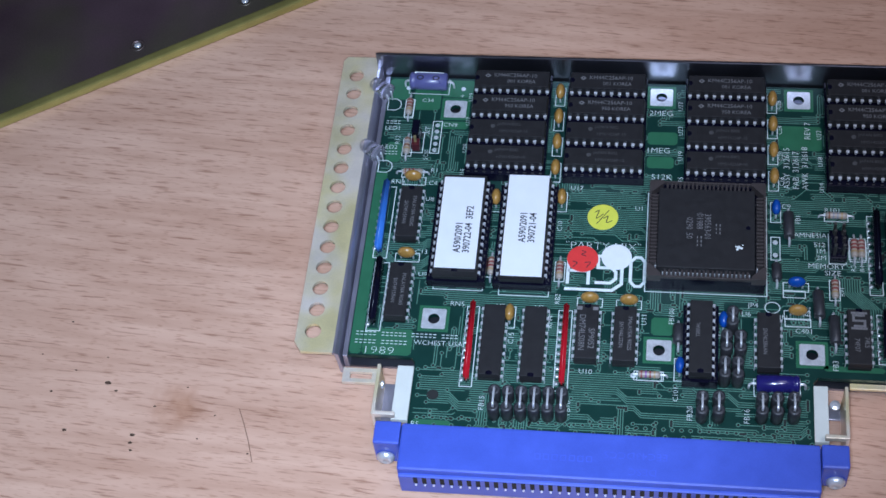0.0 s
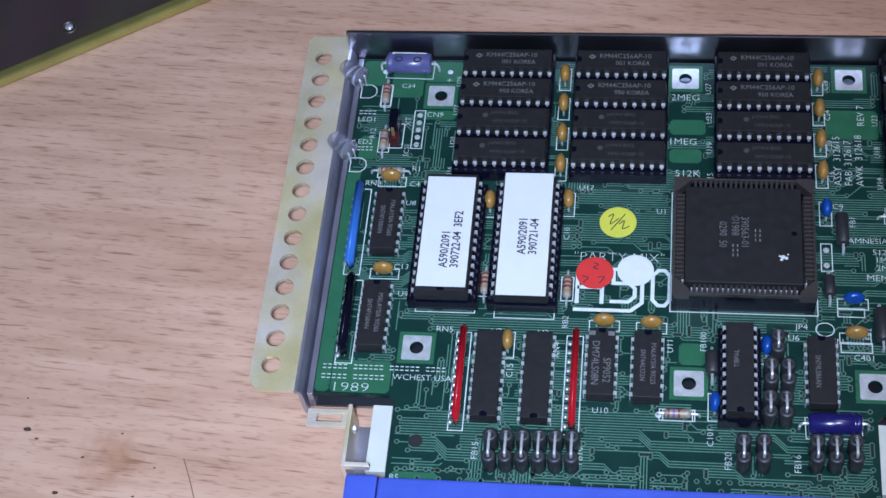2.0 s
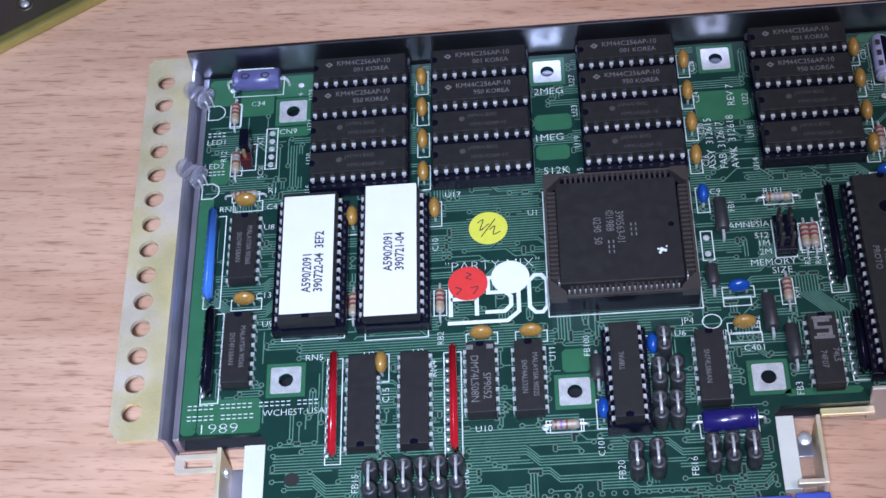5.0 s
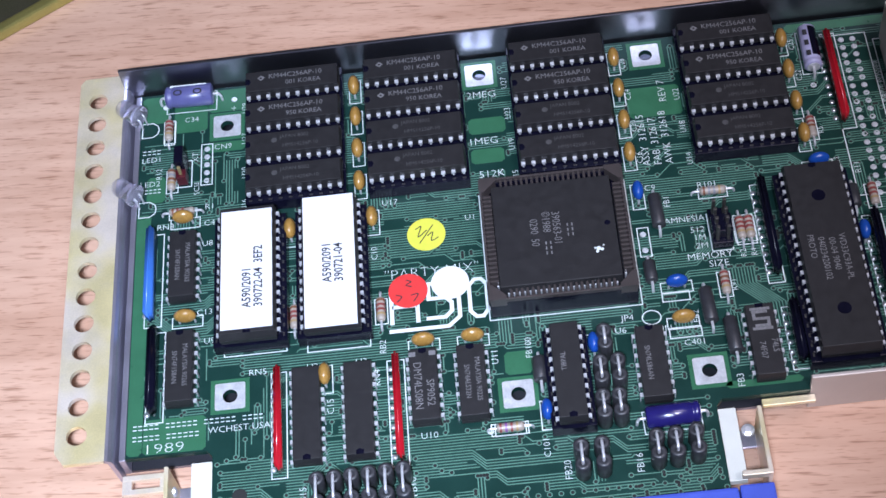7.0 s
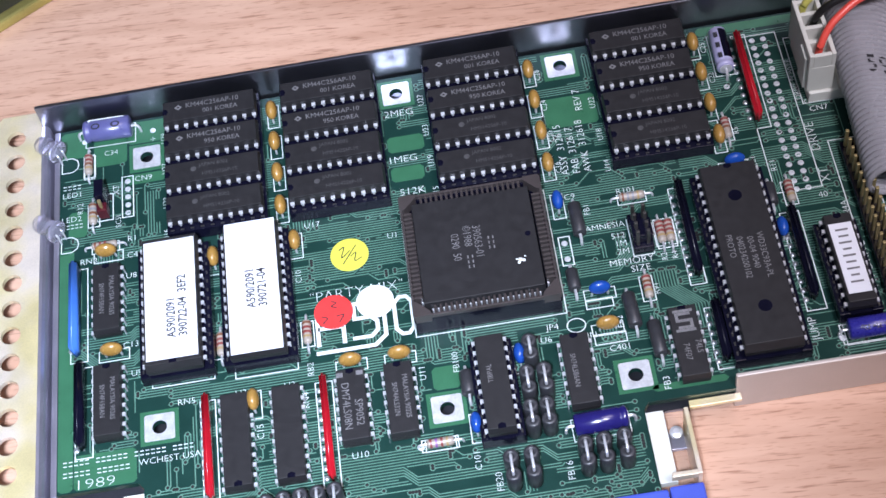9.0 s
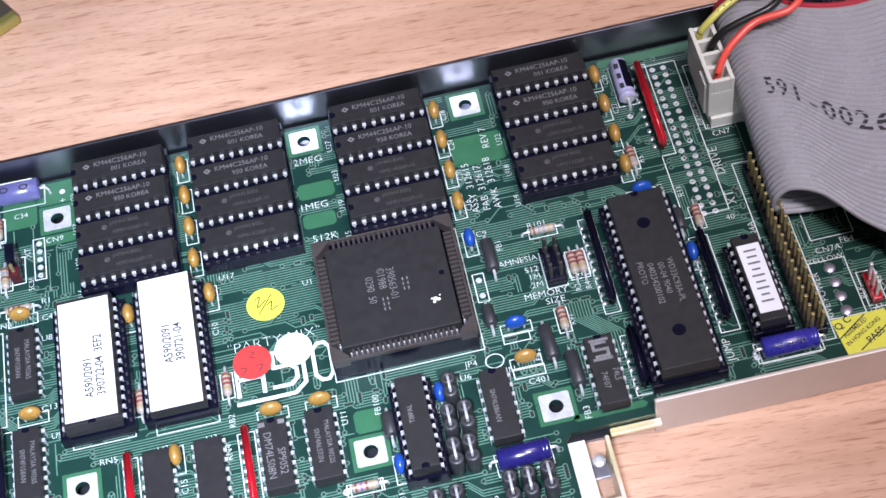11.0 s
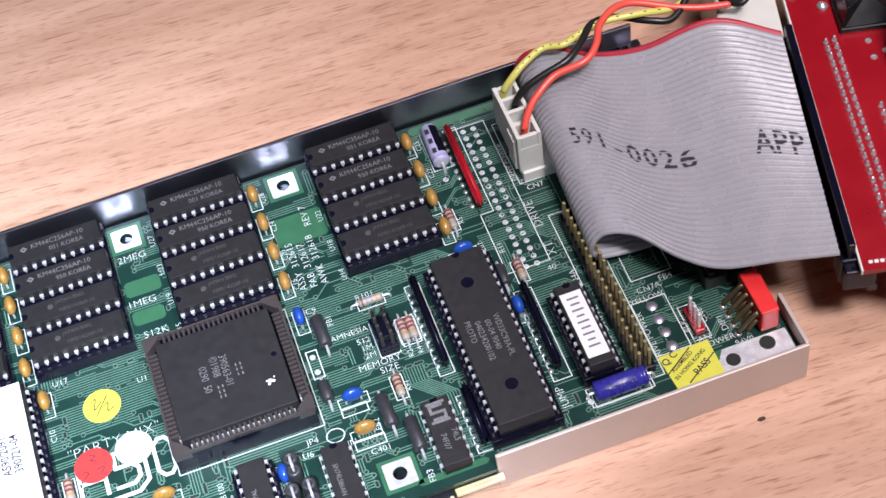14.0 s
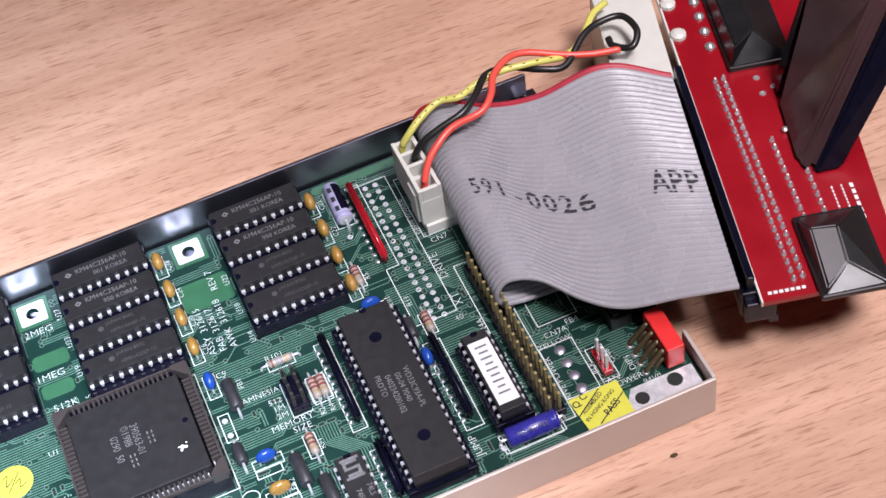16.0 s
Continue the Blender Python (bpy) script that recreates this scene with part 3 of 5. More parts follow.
# ---- ribbon cable ----
def ribbon(near, far, wires):
    """A ruled, ribbed sheet between two edge lines."""
    a, b = smooth_path(near, 10), smooth_path(far, 10)
    bm, cross = bmesh.new(), []
    for k in range(wires):
        for u in (0.0, 0.12, 0.3, 0.5, 0.7, 0.88):
            cross.append(((k + u) / wires, 0.78 * math.sqrt(1 - (2 * u - 1) ** 2) if u else 0.05))
    cross.append((1.0, 0.1))
    top, low = [], []
    for i, (p, q) in enumerate(zip(a, b)):
        nxt, prv = min(i + 1, len(a) - 1), max(i - 1, 0)
        along = (a[nxt] + b[nxt] - a[prv] - b[prv]).normalized()
        n = along.cross(q - p).normalized()
        top.append([bm.verts.new(p.lerp(q, u) + n * h) for u, h in cross])
        low.append([bm.verts.new(p.lerp(q, u) - n * h) for u, h in cross])
    for g, flip in ((top, False), (low, True)):
        for r1, r2 in zip(g, g[1:]):
            for k in range(len(cross) - 1):
                f = (r1[k], r2[k], r2[k + 1], r1[k + 1])
                face = bm.faces.new(f if not flip else f[::-1])
                face.material_index = 1 if k >= len(cross) - 8 else 0
    for k in (0, len(cross) - 1):
        for i in range(len(a) - 1):
            face = bm.faces.new((top[i][k], low[i][k], low[i + 1][k], top[i + 1][k]))
            face.material_index = 1 if k else 0
    bmesh.ops.recalc_face_normals(bm, faces=bm.faces[:])
    return bm


NEAR = [(205, -52, 4), (190, -52, 3.2), (177.6, -51.2, 4.2), (175.2, -51.2, 9.4), (178.6, -51.8, 14.0), (185, -55.5, 14.6), (192.4, -65, 13.4), (200, -72, 14), (212, -78, 18), (224, -83.5, 21)]
FAR = [(205, 11.5, 4), (190, 11.5, 4), (180.5, 11.5, 6), (178.5, 11, 12), (181.5, 10, 17), (188, 7, 19), (196, 0, 20), (208, -5, 22), (226, -8, 27), (241.5, -16, 23)]
cable = thing("ribbon_cable", 0, 0, TOP, "grey ribbon cable with a dark red edge stripe", "ribbon cable")
part("sheet", ribbon(NEAR, FAR, 40), (GREYC, STRIPE), cable, smooth=True)


# ---- copper on the board ----
GRID = 0.72
TAKEN = set()


def cell(x, y):
    return round(x / GRID), round(y / GRID)


def block_out(x0, y0, x1, y1):
    a, b = cell(x0, y0), cell(x1, y1)
    for i in range(min(a[0], b[0]), max(a[0], b[0]) + 1):
        for j in range(min(a[1], b[1]), max(a[1], b[1]) + 1):
            TAKEN.add((i, j))


def plane(x0, y0, x1, y1, cut=0.8):
    """A poured copper area under the mask, with clipped corners."""
    block_out(x0, y0, x1, y1)
    part("copper_area", slab([(x0 + cut, y0), (x1 - cut, y0), (x1, y0 + cut), (x1, y1 - cut), (x1 - cut, y1), (x0 + cut, y1), (x0, y1 - cut), (x0, y0 + cut)], [], 0.0, 0.05), MASK_LIGHT, board)


for px, py in PADS:
    block_out(px - 5, py - 5, px + 5, py + 5)
    part("copper_area", slab([(px - 4.6, py - 4.5), (px + 4.6, py - 4.5), (px + 4.6, py + 4.5), (px - 4.6, py + 4.5)], [(px, py, 1.8)], 0.0, 0.05), MASK_LIGHT, board)
plane(-14.0, -1.0, -5.2, 11.8)
plane(-5.0, 4.6, 5.5, 11.8)
plane(-5.4, -8.5, 4.8, -5.4)
plane(-22.8, -93.6, -19.2, -26)
plane(-19.0, -93.6, -4.2, -84.6)
plane(-22.6, 3.0, -15.5, 11.8)
plane(-20.6, -22.5, -15.8, -14.5)
plane(62.6, -12.2, 72.0, -7.2)
plane(62.6, -21.5, 71.0, -17.0)
plane(103.6, -12.8, 117.0, -3.2)
plane(66.0, -82.6, 72.4, -76.5)
plane(146.5, 9.2, 178, 12.0)
plane(-1.6, -117.6, 10, -114.4)
plane(185, -92, 210.6, -84.4)
plane(115.5, -92.0, 133.0, -90.2)

tracks, rings, bores = bmesh.new(), bmesh.new(), bmesh.new()
rng = random.Random(11)


def inside(i, j):
    x, y = i * GRID, j * GRID
    if not (-22 < x < 210 and -91.5 < y < 11.6):
        return -1.6 < x < 111.5 and -118.5 < y <= -91.5
    return not (x < -4.5 and y < -93)


def via(x, y):
    n = 9
    c = [(math.cos(2 * math.pi * k / n), math.sin(2 * math.pi * k / n)) for k in range(n)]
    rings.faces.new([rings.verts.new((x + 0.66 * a, y + 0.66 * b, 0.13)) for a, b in c])
    # The bore is a dark disc; its shade is painted, not cut.
    bores.faces.new([bores.verts.new((x + 0.43 * a, y + 0.43 * b, 0.17)) for a, b in c])


def run_bundle(i, j, n, heading, legs):
    """Lays n neighbouring tracks from a cell; headings count eighths of a turn. A track ends at whatever is in its way."""
    step = [(1, 0), (1, 1), (0, 1), (-1, 1), (-1, 0), (-1, -1), (0, -1), (1, -1)]
    sx, sy = step[(heading + 2) % 8]
    for k in range(n):
        x, y = i + sx * k, j + sy * k
        if (x, y) in TAKEN or not inside(x, y):
            continue
        pts, used, dead = [(x, y)], [(x, y)], False
        h = heading
        for turn, length in legs:
            h = (h + turn) % 8
            grow = length + (k if turn < 0 else -k if turn > 0 else 0) * (1 if turn % 2 == 0 else 0)
            for _ in range(max(1, grow)):
                nx, ny = x + step[h][0], y + step[h][1]
                if (nx, ny) in TAKEN or not inside(nx, ny):
                    dead = True
                    break
                x, y = nx, ny
                used.append((x, y))
            if pts[-1] != (x, y):
                pts.append((x, y))
            if dead:
                break
        if len(used) < 5:
            continue
        TAKEN.update(used)
        strip([(a * GRID, b * GRID) for a, b in pts], 0.26, 0.09, False, tracks)
        for a, b in (pts[0], pts[-1]):
            if rng.random() < 0.5:
                via(a * GRID, b * GRID)


# the long buses first, then the fill between them
for x, y, n, heading, legs in ((4, -76, 8, 0, ((0, 84),)), (40, -47, 9, 0, ((0, 14), (1, 4), (-1, 18))), (39, -35, 5, 0, ((0, 33),)), (-1, -104, 6, 0, ((0, 30), (1, 5), (-1, 60))),
                               (44, -103, 5, 0, ((0, 18), (-1, 4), (1, 30))), (0, -115, 3, 0, ((0, 12), (-1, 3), (1, 40))), (104, -58, 6, 0, ((0, 14), (1, 6), (-1, 22))),
                               (103, -35, 5, 0, ((0, 40),)), (122, -60, 8, 6, ((0, 7), (1, 8), (-1, 10))), (-2, -70, 4, 0, ((0, 8), (1, 4), (-1, 9))),
                               (60, -28, 4, 0, ((0, 8),)), (75, -70, 5, 0, ((0, 30),)), (152, -33, 6, 0, ((0, 18), (-1, 5), (1, 20))), (-20, -97, 3, 0, ((0, 20),)),
                               (178, -52, 5, 6, ((0, 10),)), (37, 10, 3, 6, ((0, 60),))):
    run_bundle(*cell(x, y), n, heading, legs)
for _ in range(2600):
    x, y = rng.uniform(-22, 212), rng.uniform(-118, 11)
    legs = [(0, rng.randint(6, 26))]
    for _ in range(rng.randint(0, 3)):
        t = rng.choice((-1, 1))
        legs += [(t, rng.randint(2, 6)), (-t, rng.randint(4, 22))]
    run_bundle(*cell(x, y), rng.choice((1, 1, 2, 3, 4, 5)), rng.choice((0, 0, 4, 4, 0, 2, 6)), legs)
for i in range(44):
    via(2 + 2.54 * i, -113.6)
    if i % 2:
        via(2.6 + 2.54 * i, -115.9)
tagged(part("copper_layer", tracks, TRACE, board), kind="stuff")
tagged(part("via_plating", rings, TRACE, board), kind="stuff")
tagged(part("via_bore", bores, HOLE_SHADE, board), kind="stuff")


# ---- silkscreen ----
def print_on(text, x, y, size=1.7, turn=0.0, align="CENTER", squeeze=1.02):
    size *= 0.95
    part("silkscreen_text", text_bm(text, size, x, y - (size / 2 if abs(turn) < 1 else 0), 0.2, turn, align, squeeze, bold=-0.017 - 0.014 * max(0.0, size - 1.9)), SILK, board)


def bars_on(x, y, length, height, n):
    """Lettering that is given only as bars."""
    bm, w = bmesh.new(), length / n
    for k in range(n):
        if k % 7 == 5:
            continue
        x0 = x + k * w
        for h in (0.12, 0.78):
            strip([(x0, y + height * h), (x0 + w * 0.66, y + height * h)], 0.24, 0.2, False, bm)
    part("silkscreen_bar", bm, SILK, board)


def outline(x0, y0, x1, y1, w=0.24):
    part("silkscreen_outline", frame_line(x0, y0, x1, y1, w, 0.2), SILK, board)


for args in (("LED1", -19.6, -8.9), ("LED2", -19.8, -16.6), ("R1", -4.2, -25.4), ("C4", -4.2, -30.4), ("RN8", -15.4, -30.4), ("U8", -4.6, -36.6), ("C13", -5.0, -56.6),
             ("U9", -3.7, -64.8), ("RN5", 8.0, -74.8), ("U17", 41.3, -30.4), ("U1", 61.0, -37.4), ("CN9", -1.0, -6.9), ("U10", 47.5, -96.0),
             ("U6", 93.6, -74.0), ("JP4", 95.6, -70.8), ("IN", 104.4, -74.6), ("512", 115.3, -48.3), ("1M", 115.6, -50.6), ("2M", 115.8, -53.0), ("AMNESIA", 112.6, -45.0), ("C9", 105.6, -34.6),
             ("C401", 110.3, -79.0), ("CN7", 171.4, -19.9), ("FB4", 190.7, -59.6), ("CN7A", 185.6, -61.2), ("40", 166.0, -46.0), ("U2", 21, -74.9), ("U3", 32.6, -74.9), ("R101", 119.5, -35.4), ("B5", -0.4, -116.0)):
    print_on(*args)
print_on("C34", -9.4, 3.0, 1.6)
print_on("+", 1.8, 5.2, 2.2)
print_on("MEMORY", 117.2, -56.0, 1.9)
print_on("SIZE", 119.0, -58.4, 1.9)
print_on("2MEG", 66.6, 0.4, 2.2)
print_on("1MEG", 66.0, -14.6, 2.2)
print_on("512K", 67.4, -25.0, 2.2)
print_on('"PARTY MIX"', 50.6, -51.9, 2.9)
print_on("1989", -14.0, -92.2, 2.7, squeeze=1.35)
print_on("WCHEST USA", 3.6, -88.9, 1.7)
print_on("YELLOW", 184.0, -63.9, 1.6)
print_on("ORANGE", 172.6, -17.4, 1.5)
print_on("FAN", 191.6, -80.0, 1.7)
print_on("POWER", 195.0, -82.0, 1.7)
for text, x, y, size in (("XT", -7.4, -11, 1.7), ("SCSI", -7.0, -21.5, 1.5), ("R12", -16.8, -15.5, 1.6), ("U11", 64.6, -79.5, 1.7), ("C15", 25.8, -88.0, 1.7), ("RN4", 36.9, -82.0, 1.7), ("RB2", 38.6, -73.5, 1.6),
                         ("C10", 37.6, -47.0, 1.6), ("FB100", 72.6, -78.8, 1.6), ("C101", 74.4, -104.5, 1.6), ("FB20", 78.6, -110.5, 1.7), ("FB10", 43.9, -110.8, 1.7), ("FB16", 94.6, -110.5, 1.7), ("FB15", 19.0, -110.5, 1.7),
                         ("FB1", 109.8, -41.0, 1.6), ("FB2", 112.2, -74.0, 1.6), ("FB3", 119.8, -92.0, 1.7), ("R2", 125.8, -57.5, 1.5), ("R4", 128.3, -57.5, 1.5), ("R91", 122.2, -66.5, 1.5),
                         ("ASSY  312615", 106.8, -28.0, 2.0), ("FAB  312617", 109.6, -28.0, 2.0), ("AWK  312618", 112.4, -28.0, 2.0), ("REV 7", 113.4, -8.5, 2.0), ("U14", 117.2, -29.0, 1.6), ("U18", 117.0, -19.0, 1.6), ("U22", 116.8, -8.5, 1.6),
                         ("U15", 74.0, -28.5, 1.6), ("U19", 73.8, -18.5, 1.6), ("U23", 73.6, -8.5, 1.6), ("U27", 73.4, 1.5, 1.6), ("C16", 105.0, -27.0, 1.5), ("C20", 104.8, -17.0, 1.5), ("C24", 104.6, -6.8, 1.5), ("C28", 104.4, 3.4, 1.5),
                         ("C25", 148.0, 3.4, 1.5), ("C22", 148.2, -6.8, 1.5), ("R5", 150.4, -24, 1.5), ("FB201", 152.6, -37, 1.6), ("R11", 157.0, -37, 1.6), ("U29", 5.3, 3, 1.5), ("U27", 5.3, -7, 1.5), ("U20", 5.3, -18, 1.5), ("U16", 5.3, -28, 1.5),
                         ("DRIVE", 168.8, -33.0, 2.4), ("XT", 168.8, -42.6, 2.4), ("DRIVE POWER", 168.0, -16.5, 1.5), ("CN4A", 170.9, -55.0, 1.7), ("AT DRIVE", 172.0, -74.0, 2.2), ("DRIVE POWER", 181.0, -82.5, 1.7), ("BLK", 190.0, -77.0, 1.6), ("CN8", 195.0, -76.0, 1.6), ("DIP1", 198.6, -80.0, 1.7), ("JUMP", 155.6, -85.5, 2.0)):
    print_on(text, x, y, size, 90, "LEFT")
bars_on(-21.4, -87.2, 31, 1.5, 24)
bars_on(-21.4, -90.0, 16, 1.5, 12)
bars_on(-22.0, -7.2, 5.0, 1.5, 4)
bars_on(-22.2, -19.6, 5.6, 1.5, 5)
print_on("94V0", 200.6, -84.3, 1.6)
outline(-6.6, -18.6, -3.7, -5.7)
outline(-13.1, -18.6, -9.0, -10.4)
outline(-16.4, -4.6, -13.8, 3.2)
outline(-19.8, -59.5, -15.6, -32.5)
outline(-18.6, -85.6, -14.4, -61.2)
outline(11.2, -103.0, 14.8, -75.6)
outline(38.6, -103.0, 42.6, -75.6)
outline(63.6, -67.6, 99.6, -31.4)
outline(100.9, -54.5, 103.6, -46.2)
outline(118.0, -55.0, 123.0, -44.2)
outline(124.2, -54.0, 128.8, -45.6)
outline(129.6, -65.6, 133.4, -37.2)
outline(131.2, -89.0, 135.0, -72.4)
outline(155.0, -23.4, 158.6, 7.4)
outline(155.0, -43.6, 166.4, 6.6)
outline(154.4, -77.6, 159.0, -49.6)
outline(171.0, -85.6, 179.4, -30.6)
outline(179.6, -80.6, 188.4, -64.4)
outline(189.6, -80.0, 194.0, -69.6)
outline(182.4, -58.0, 193.0, -46.0)
outline(61.6, -98.0, 70.0, -95.0)
outline(104.8, -77.6, 112.2, -74.9)
outline(104.4, -67.6, 110.8, -65.2)
outline(160.4, -87.8, 176.0, -82.6)
outline(0.0, -69.9, 15.0, -33.0)
outline(20.0, -71.0, 35.0, -32.0)
outline(168.0, -18.0, 179.0, 4.0)

# the big printed model number under the stickers
for pts in ([(40.4, -66.0), (40.4, -57.2), (42.4, -55.6), (45.4, -55.6), (46.6, -57.2), (46.6, -66.0)], [(40.4, -61.2), (46.6, -61.2)],
            [(55.0, -55.6), (49.4, -55.6), (49.4, -59.8), (53.4, -59.8), (54.8, -61.2), (54.8, -63.6), (53.2, -65.2), (48.6, -65.2)],
            [(39.6, -67.8), (53.8, -67.8), (56.6, -65.4), (56.6, -57.0)]):
    part("silkscreen_figure", strip(pts, 1.0, 0.2), SILK, board)
part("silkscreen_figure", strip([(59.2, -57.2), (60.6, -55.6), (62.2, -55.6), (63.4, -57.2), (63.4, -64.4), (62.2, -66.0), (60.6, -66.0), (59.2, -64.4)], 0.95, 0.2, True), SILK, board)
part("test_ring", strip([(101.2 + 2.2 * math.cos(k * math.pi / 8), -71.4 + 1.9 * math.sin(k * math.pi / 8)) for k in range(16)], 0.24, 0.2, True), SILK, board)

# ---- solder points of unused connectors ----
dot = mesh_of("solder_point", lathe([(0.80, 0), (0.74, 0.14), (0.44, 0.17), (0.38, 0.05), (0.05, 0.04)], 12), PADTIN)
big_dot = mesh_of("solder_point", lathe([(1.5, 0), (1.4, 0.15), (0.9, 0.35), (0.2, 0.42)], 14), SATIN, True)
for k in range(20):
    for sx in (-1, 1):
        child("solder_point", dot, board, (161.6 + 1.27 * sx * 1.15, 5.0 - 2.54 * k, 0.02))
for k in range(4):
    child("solder_point", big_dot, board, (184.2, -66.6 - 4.1 * k, 0.02))
for k in range(5):
    child("solder_point", dot, board, (-5.15, -7.2 - 2.5 * k, 0.02))
for x, y in ((102.2, -48.0), (102.2, -52.6), (150.6, -8.6), (160.5, -86.0), (61.4, -96.6), (1.8, 8.2), (-16.4, 8.0)):
    child("solder_point", dot, board, (x, y, 0.02))
part("front_pad", slab([(189.6, -91.9), (210.9, -91.9), (210.9, -84.6), (194.5, -84.6)], [(195.9, -88.2, 1.8), (205.3, -86.9, 2.0)], 0.02, 0.14), PADTIN, board, "tinned strip with two screw holes")
# Flat dark disc that paints the shade of a screw hole.
bore = mesh_of("screw_hole", disc(0, 0, 1.75, 0.16), HOLE_SHADE)
child("screw_hole", bore, board, (3.8, -106.2, 0.02))
block_out(1.6, -108.6, 6.0, -103.8)
for x, y in ((195.9, -88.2), (205.3, -86.9)):
    child("screw_hole", bore, board, (x, y, 0))


# ---- small electronic parts ----
def lead(points, r=0.28):
    return tube(smooth_path(points, 4), r, 8)


def dipped_capacitor(x, y, mat, colour, along="y", size=1.0):
    c = thing("dipped_capacitor", x, y, TOP, "small %s dipped capacitor on two wire leads" % colour, "capacitor", colour + " capacitors", 0 if along == "x" else 90)
    key = ("dip", colour, size)
    if key not in BODIES:
        bm = bmesh.new()
        bmesh.ops.create_uvsphere(bm, u_segments=18, v_segments=12, radius=1)
        for v in bm.verts:
            k = 1 - 0.22 * min(0, v.co.z)
            v.co = Vector((v.co.x * 2.75 * size, v.co.y * 1.5 * size * (0.9 + 0.1 * k), v.co.z * (2.3 if v.co.z > 0 else 2.0) * size + 3.1))
        BODIES[key] = mesh_of("body", bm, mat, True)
        BODIES[key, "lead"] = mesh_of("lead", lead([(0, 0, 0), (0, 0, 0.8), (-0.3, 0, 2.0)]), TIN, True)
    child("body", BODIES[key], c)
    child("lead", BODIES[key, "lead"], c, (1.9, 0, 0))
    child("lead", BODIES[key, "lead"], c, (-1.9, 0, 0), 180)
    bm = frame_line(-3.7, -1.5, 3.7, 1.5, 0.22, 0.2)
    part("silkscreen_outline", bm, SILK, c)
    return c


BANDS = {"red": (0.20, 0.045, 0.04), "brown": (0.16, 0.06, 0.03), "gold": (0.30, 0.21, 0.10), "grey": (0.2, 0.2, 0.22), "violet": (0.2, 0.08, 0.25)}
BANDMAT = {k: material("band_" + k, v, 0.4) for k, v in BANDS.items()}


def resistor(x0, y0, x1, y1, bands, colour="beige"):
    """An axial resistor with its body between the two points."""
    d = Vector((x1 - x0, y1 - y0))
    ln, rz = 6.4, math.degrees(math.atan2(d.y, d.x))
    r = thing("resistor", (x0 + x1) / 2, (y0 + y1) / 2, TOP, "%s resistor with painted colour bands" % colour, "resistor", "resistors", rz)
    part("body", lathe([(0.5, -ln / 2), (0.95, -ln / 2 + 0.25), (1.12, -ln / 2 + 0.9), (1.0, -ln / 2 + 1.6), (0.95, 0), (1.0, ln / 2 - 1.6), (1.12, ln / 2 - 0.9), (0.95, ln / 2 - 0.25), (0.5, ln / 2)], 14, "x", at=(0, 0, 1.25)), BODY_TAN, r, smooth=True)
    for k, b in enumerate(bands):
        bx = -2.2 + 1.25 * k
        part("band", lathe([(1.05, bx - 0.28), (1.13, bx - 0.27), (1.13, bx + 0.27), (1.05, bx + 0.28)], 14, "x", at=(0, 0, 1.25)), BANDMAT[b], r, b + " band")
    wire = [(ln / 2, 0, 1.25), (ln / 2 + 1.4, 0, 1.2), (ln / 2 + 1.9, 0, 0.7), (ln / 2 + 2.0, 0, 0)]
    part("lead", lead(wire), TIN, r)
    part("lead", lead([(-a, b, c) for a, b, c in wire]), TIN, r)
    part("silkscreen_outline", frame_line(-ln / 2 - 0.3, -1.5, ln / 2 + 0.3, 1.5, 0.22, 0.2), SILK, r)


def ferrite(x0, y0, x1, y1, radius=1.65, length=9.0):
    d = Vector((x1 - x0, y1 - y0))
    f = thing("ferrite_bead", (x0 + x1) / 2, (y0 + y1) / 2, TOP, "dark grey ferrite bead threaded on a bare wire", "ferrite bead", "lying beads", math.degrees(math.atan2(d.y, d.x)))
    h = length / 2
    part("body", lathe([(radius - 0.25, -h), (radius, -h + 0.25), (radius, h - 0.25), (radius - 0.25, h)], 18, "x", at=(0, 0, radius + 0.15)), FERRITE, f, smooth=True)
    wire = [(h, 0, radius + 0.15), (h + 1.3, 0, radius), (h + 1.8, 0, 0.9), (h + 1.9, 0, 0)]
    part("lead", lead(wire, 0.35), TIN, f)
    part("lead", lead([(-a, b, c) for a, b, c in wire], 0.35), TIN, f)


def bead_pair(x, y0, y1):
    """Two upright beads joined by a wire staple over their tops."""
    b = thing("bead_pair", x, (y0 + y1) / 2, TOP, "pair of upright dark ferrite beads joined by a wire staple", "ferrite bead", "upright beads")
    half = (y0 - y1) / 2
    if "bead" not in BODIES:
        BODIES["bead"] = mesh_of("bead", lathe([(1.5, 0.4), (1.75, 0.7), (1.75, 6.4), (1.55, 6.75), (0.75, 6.8), (0.6, 6.3)], 18), FERRITE, True)
    for s in (-1, 1):
        child("bead", BODIES["bead"], b, (0, s * half, 0))
    part("staple", tube(smooth_path([(0, half, 5.5), (0, half, 7.0), (0, half - 0.5, 7.6), (0, 0, 7.75), (0, -half + 0.5, 7.6), (0, -half, 7.0), (0, -half, 5.5)], 5), 0.36, 8), TIN, b, smooth=True)


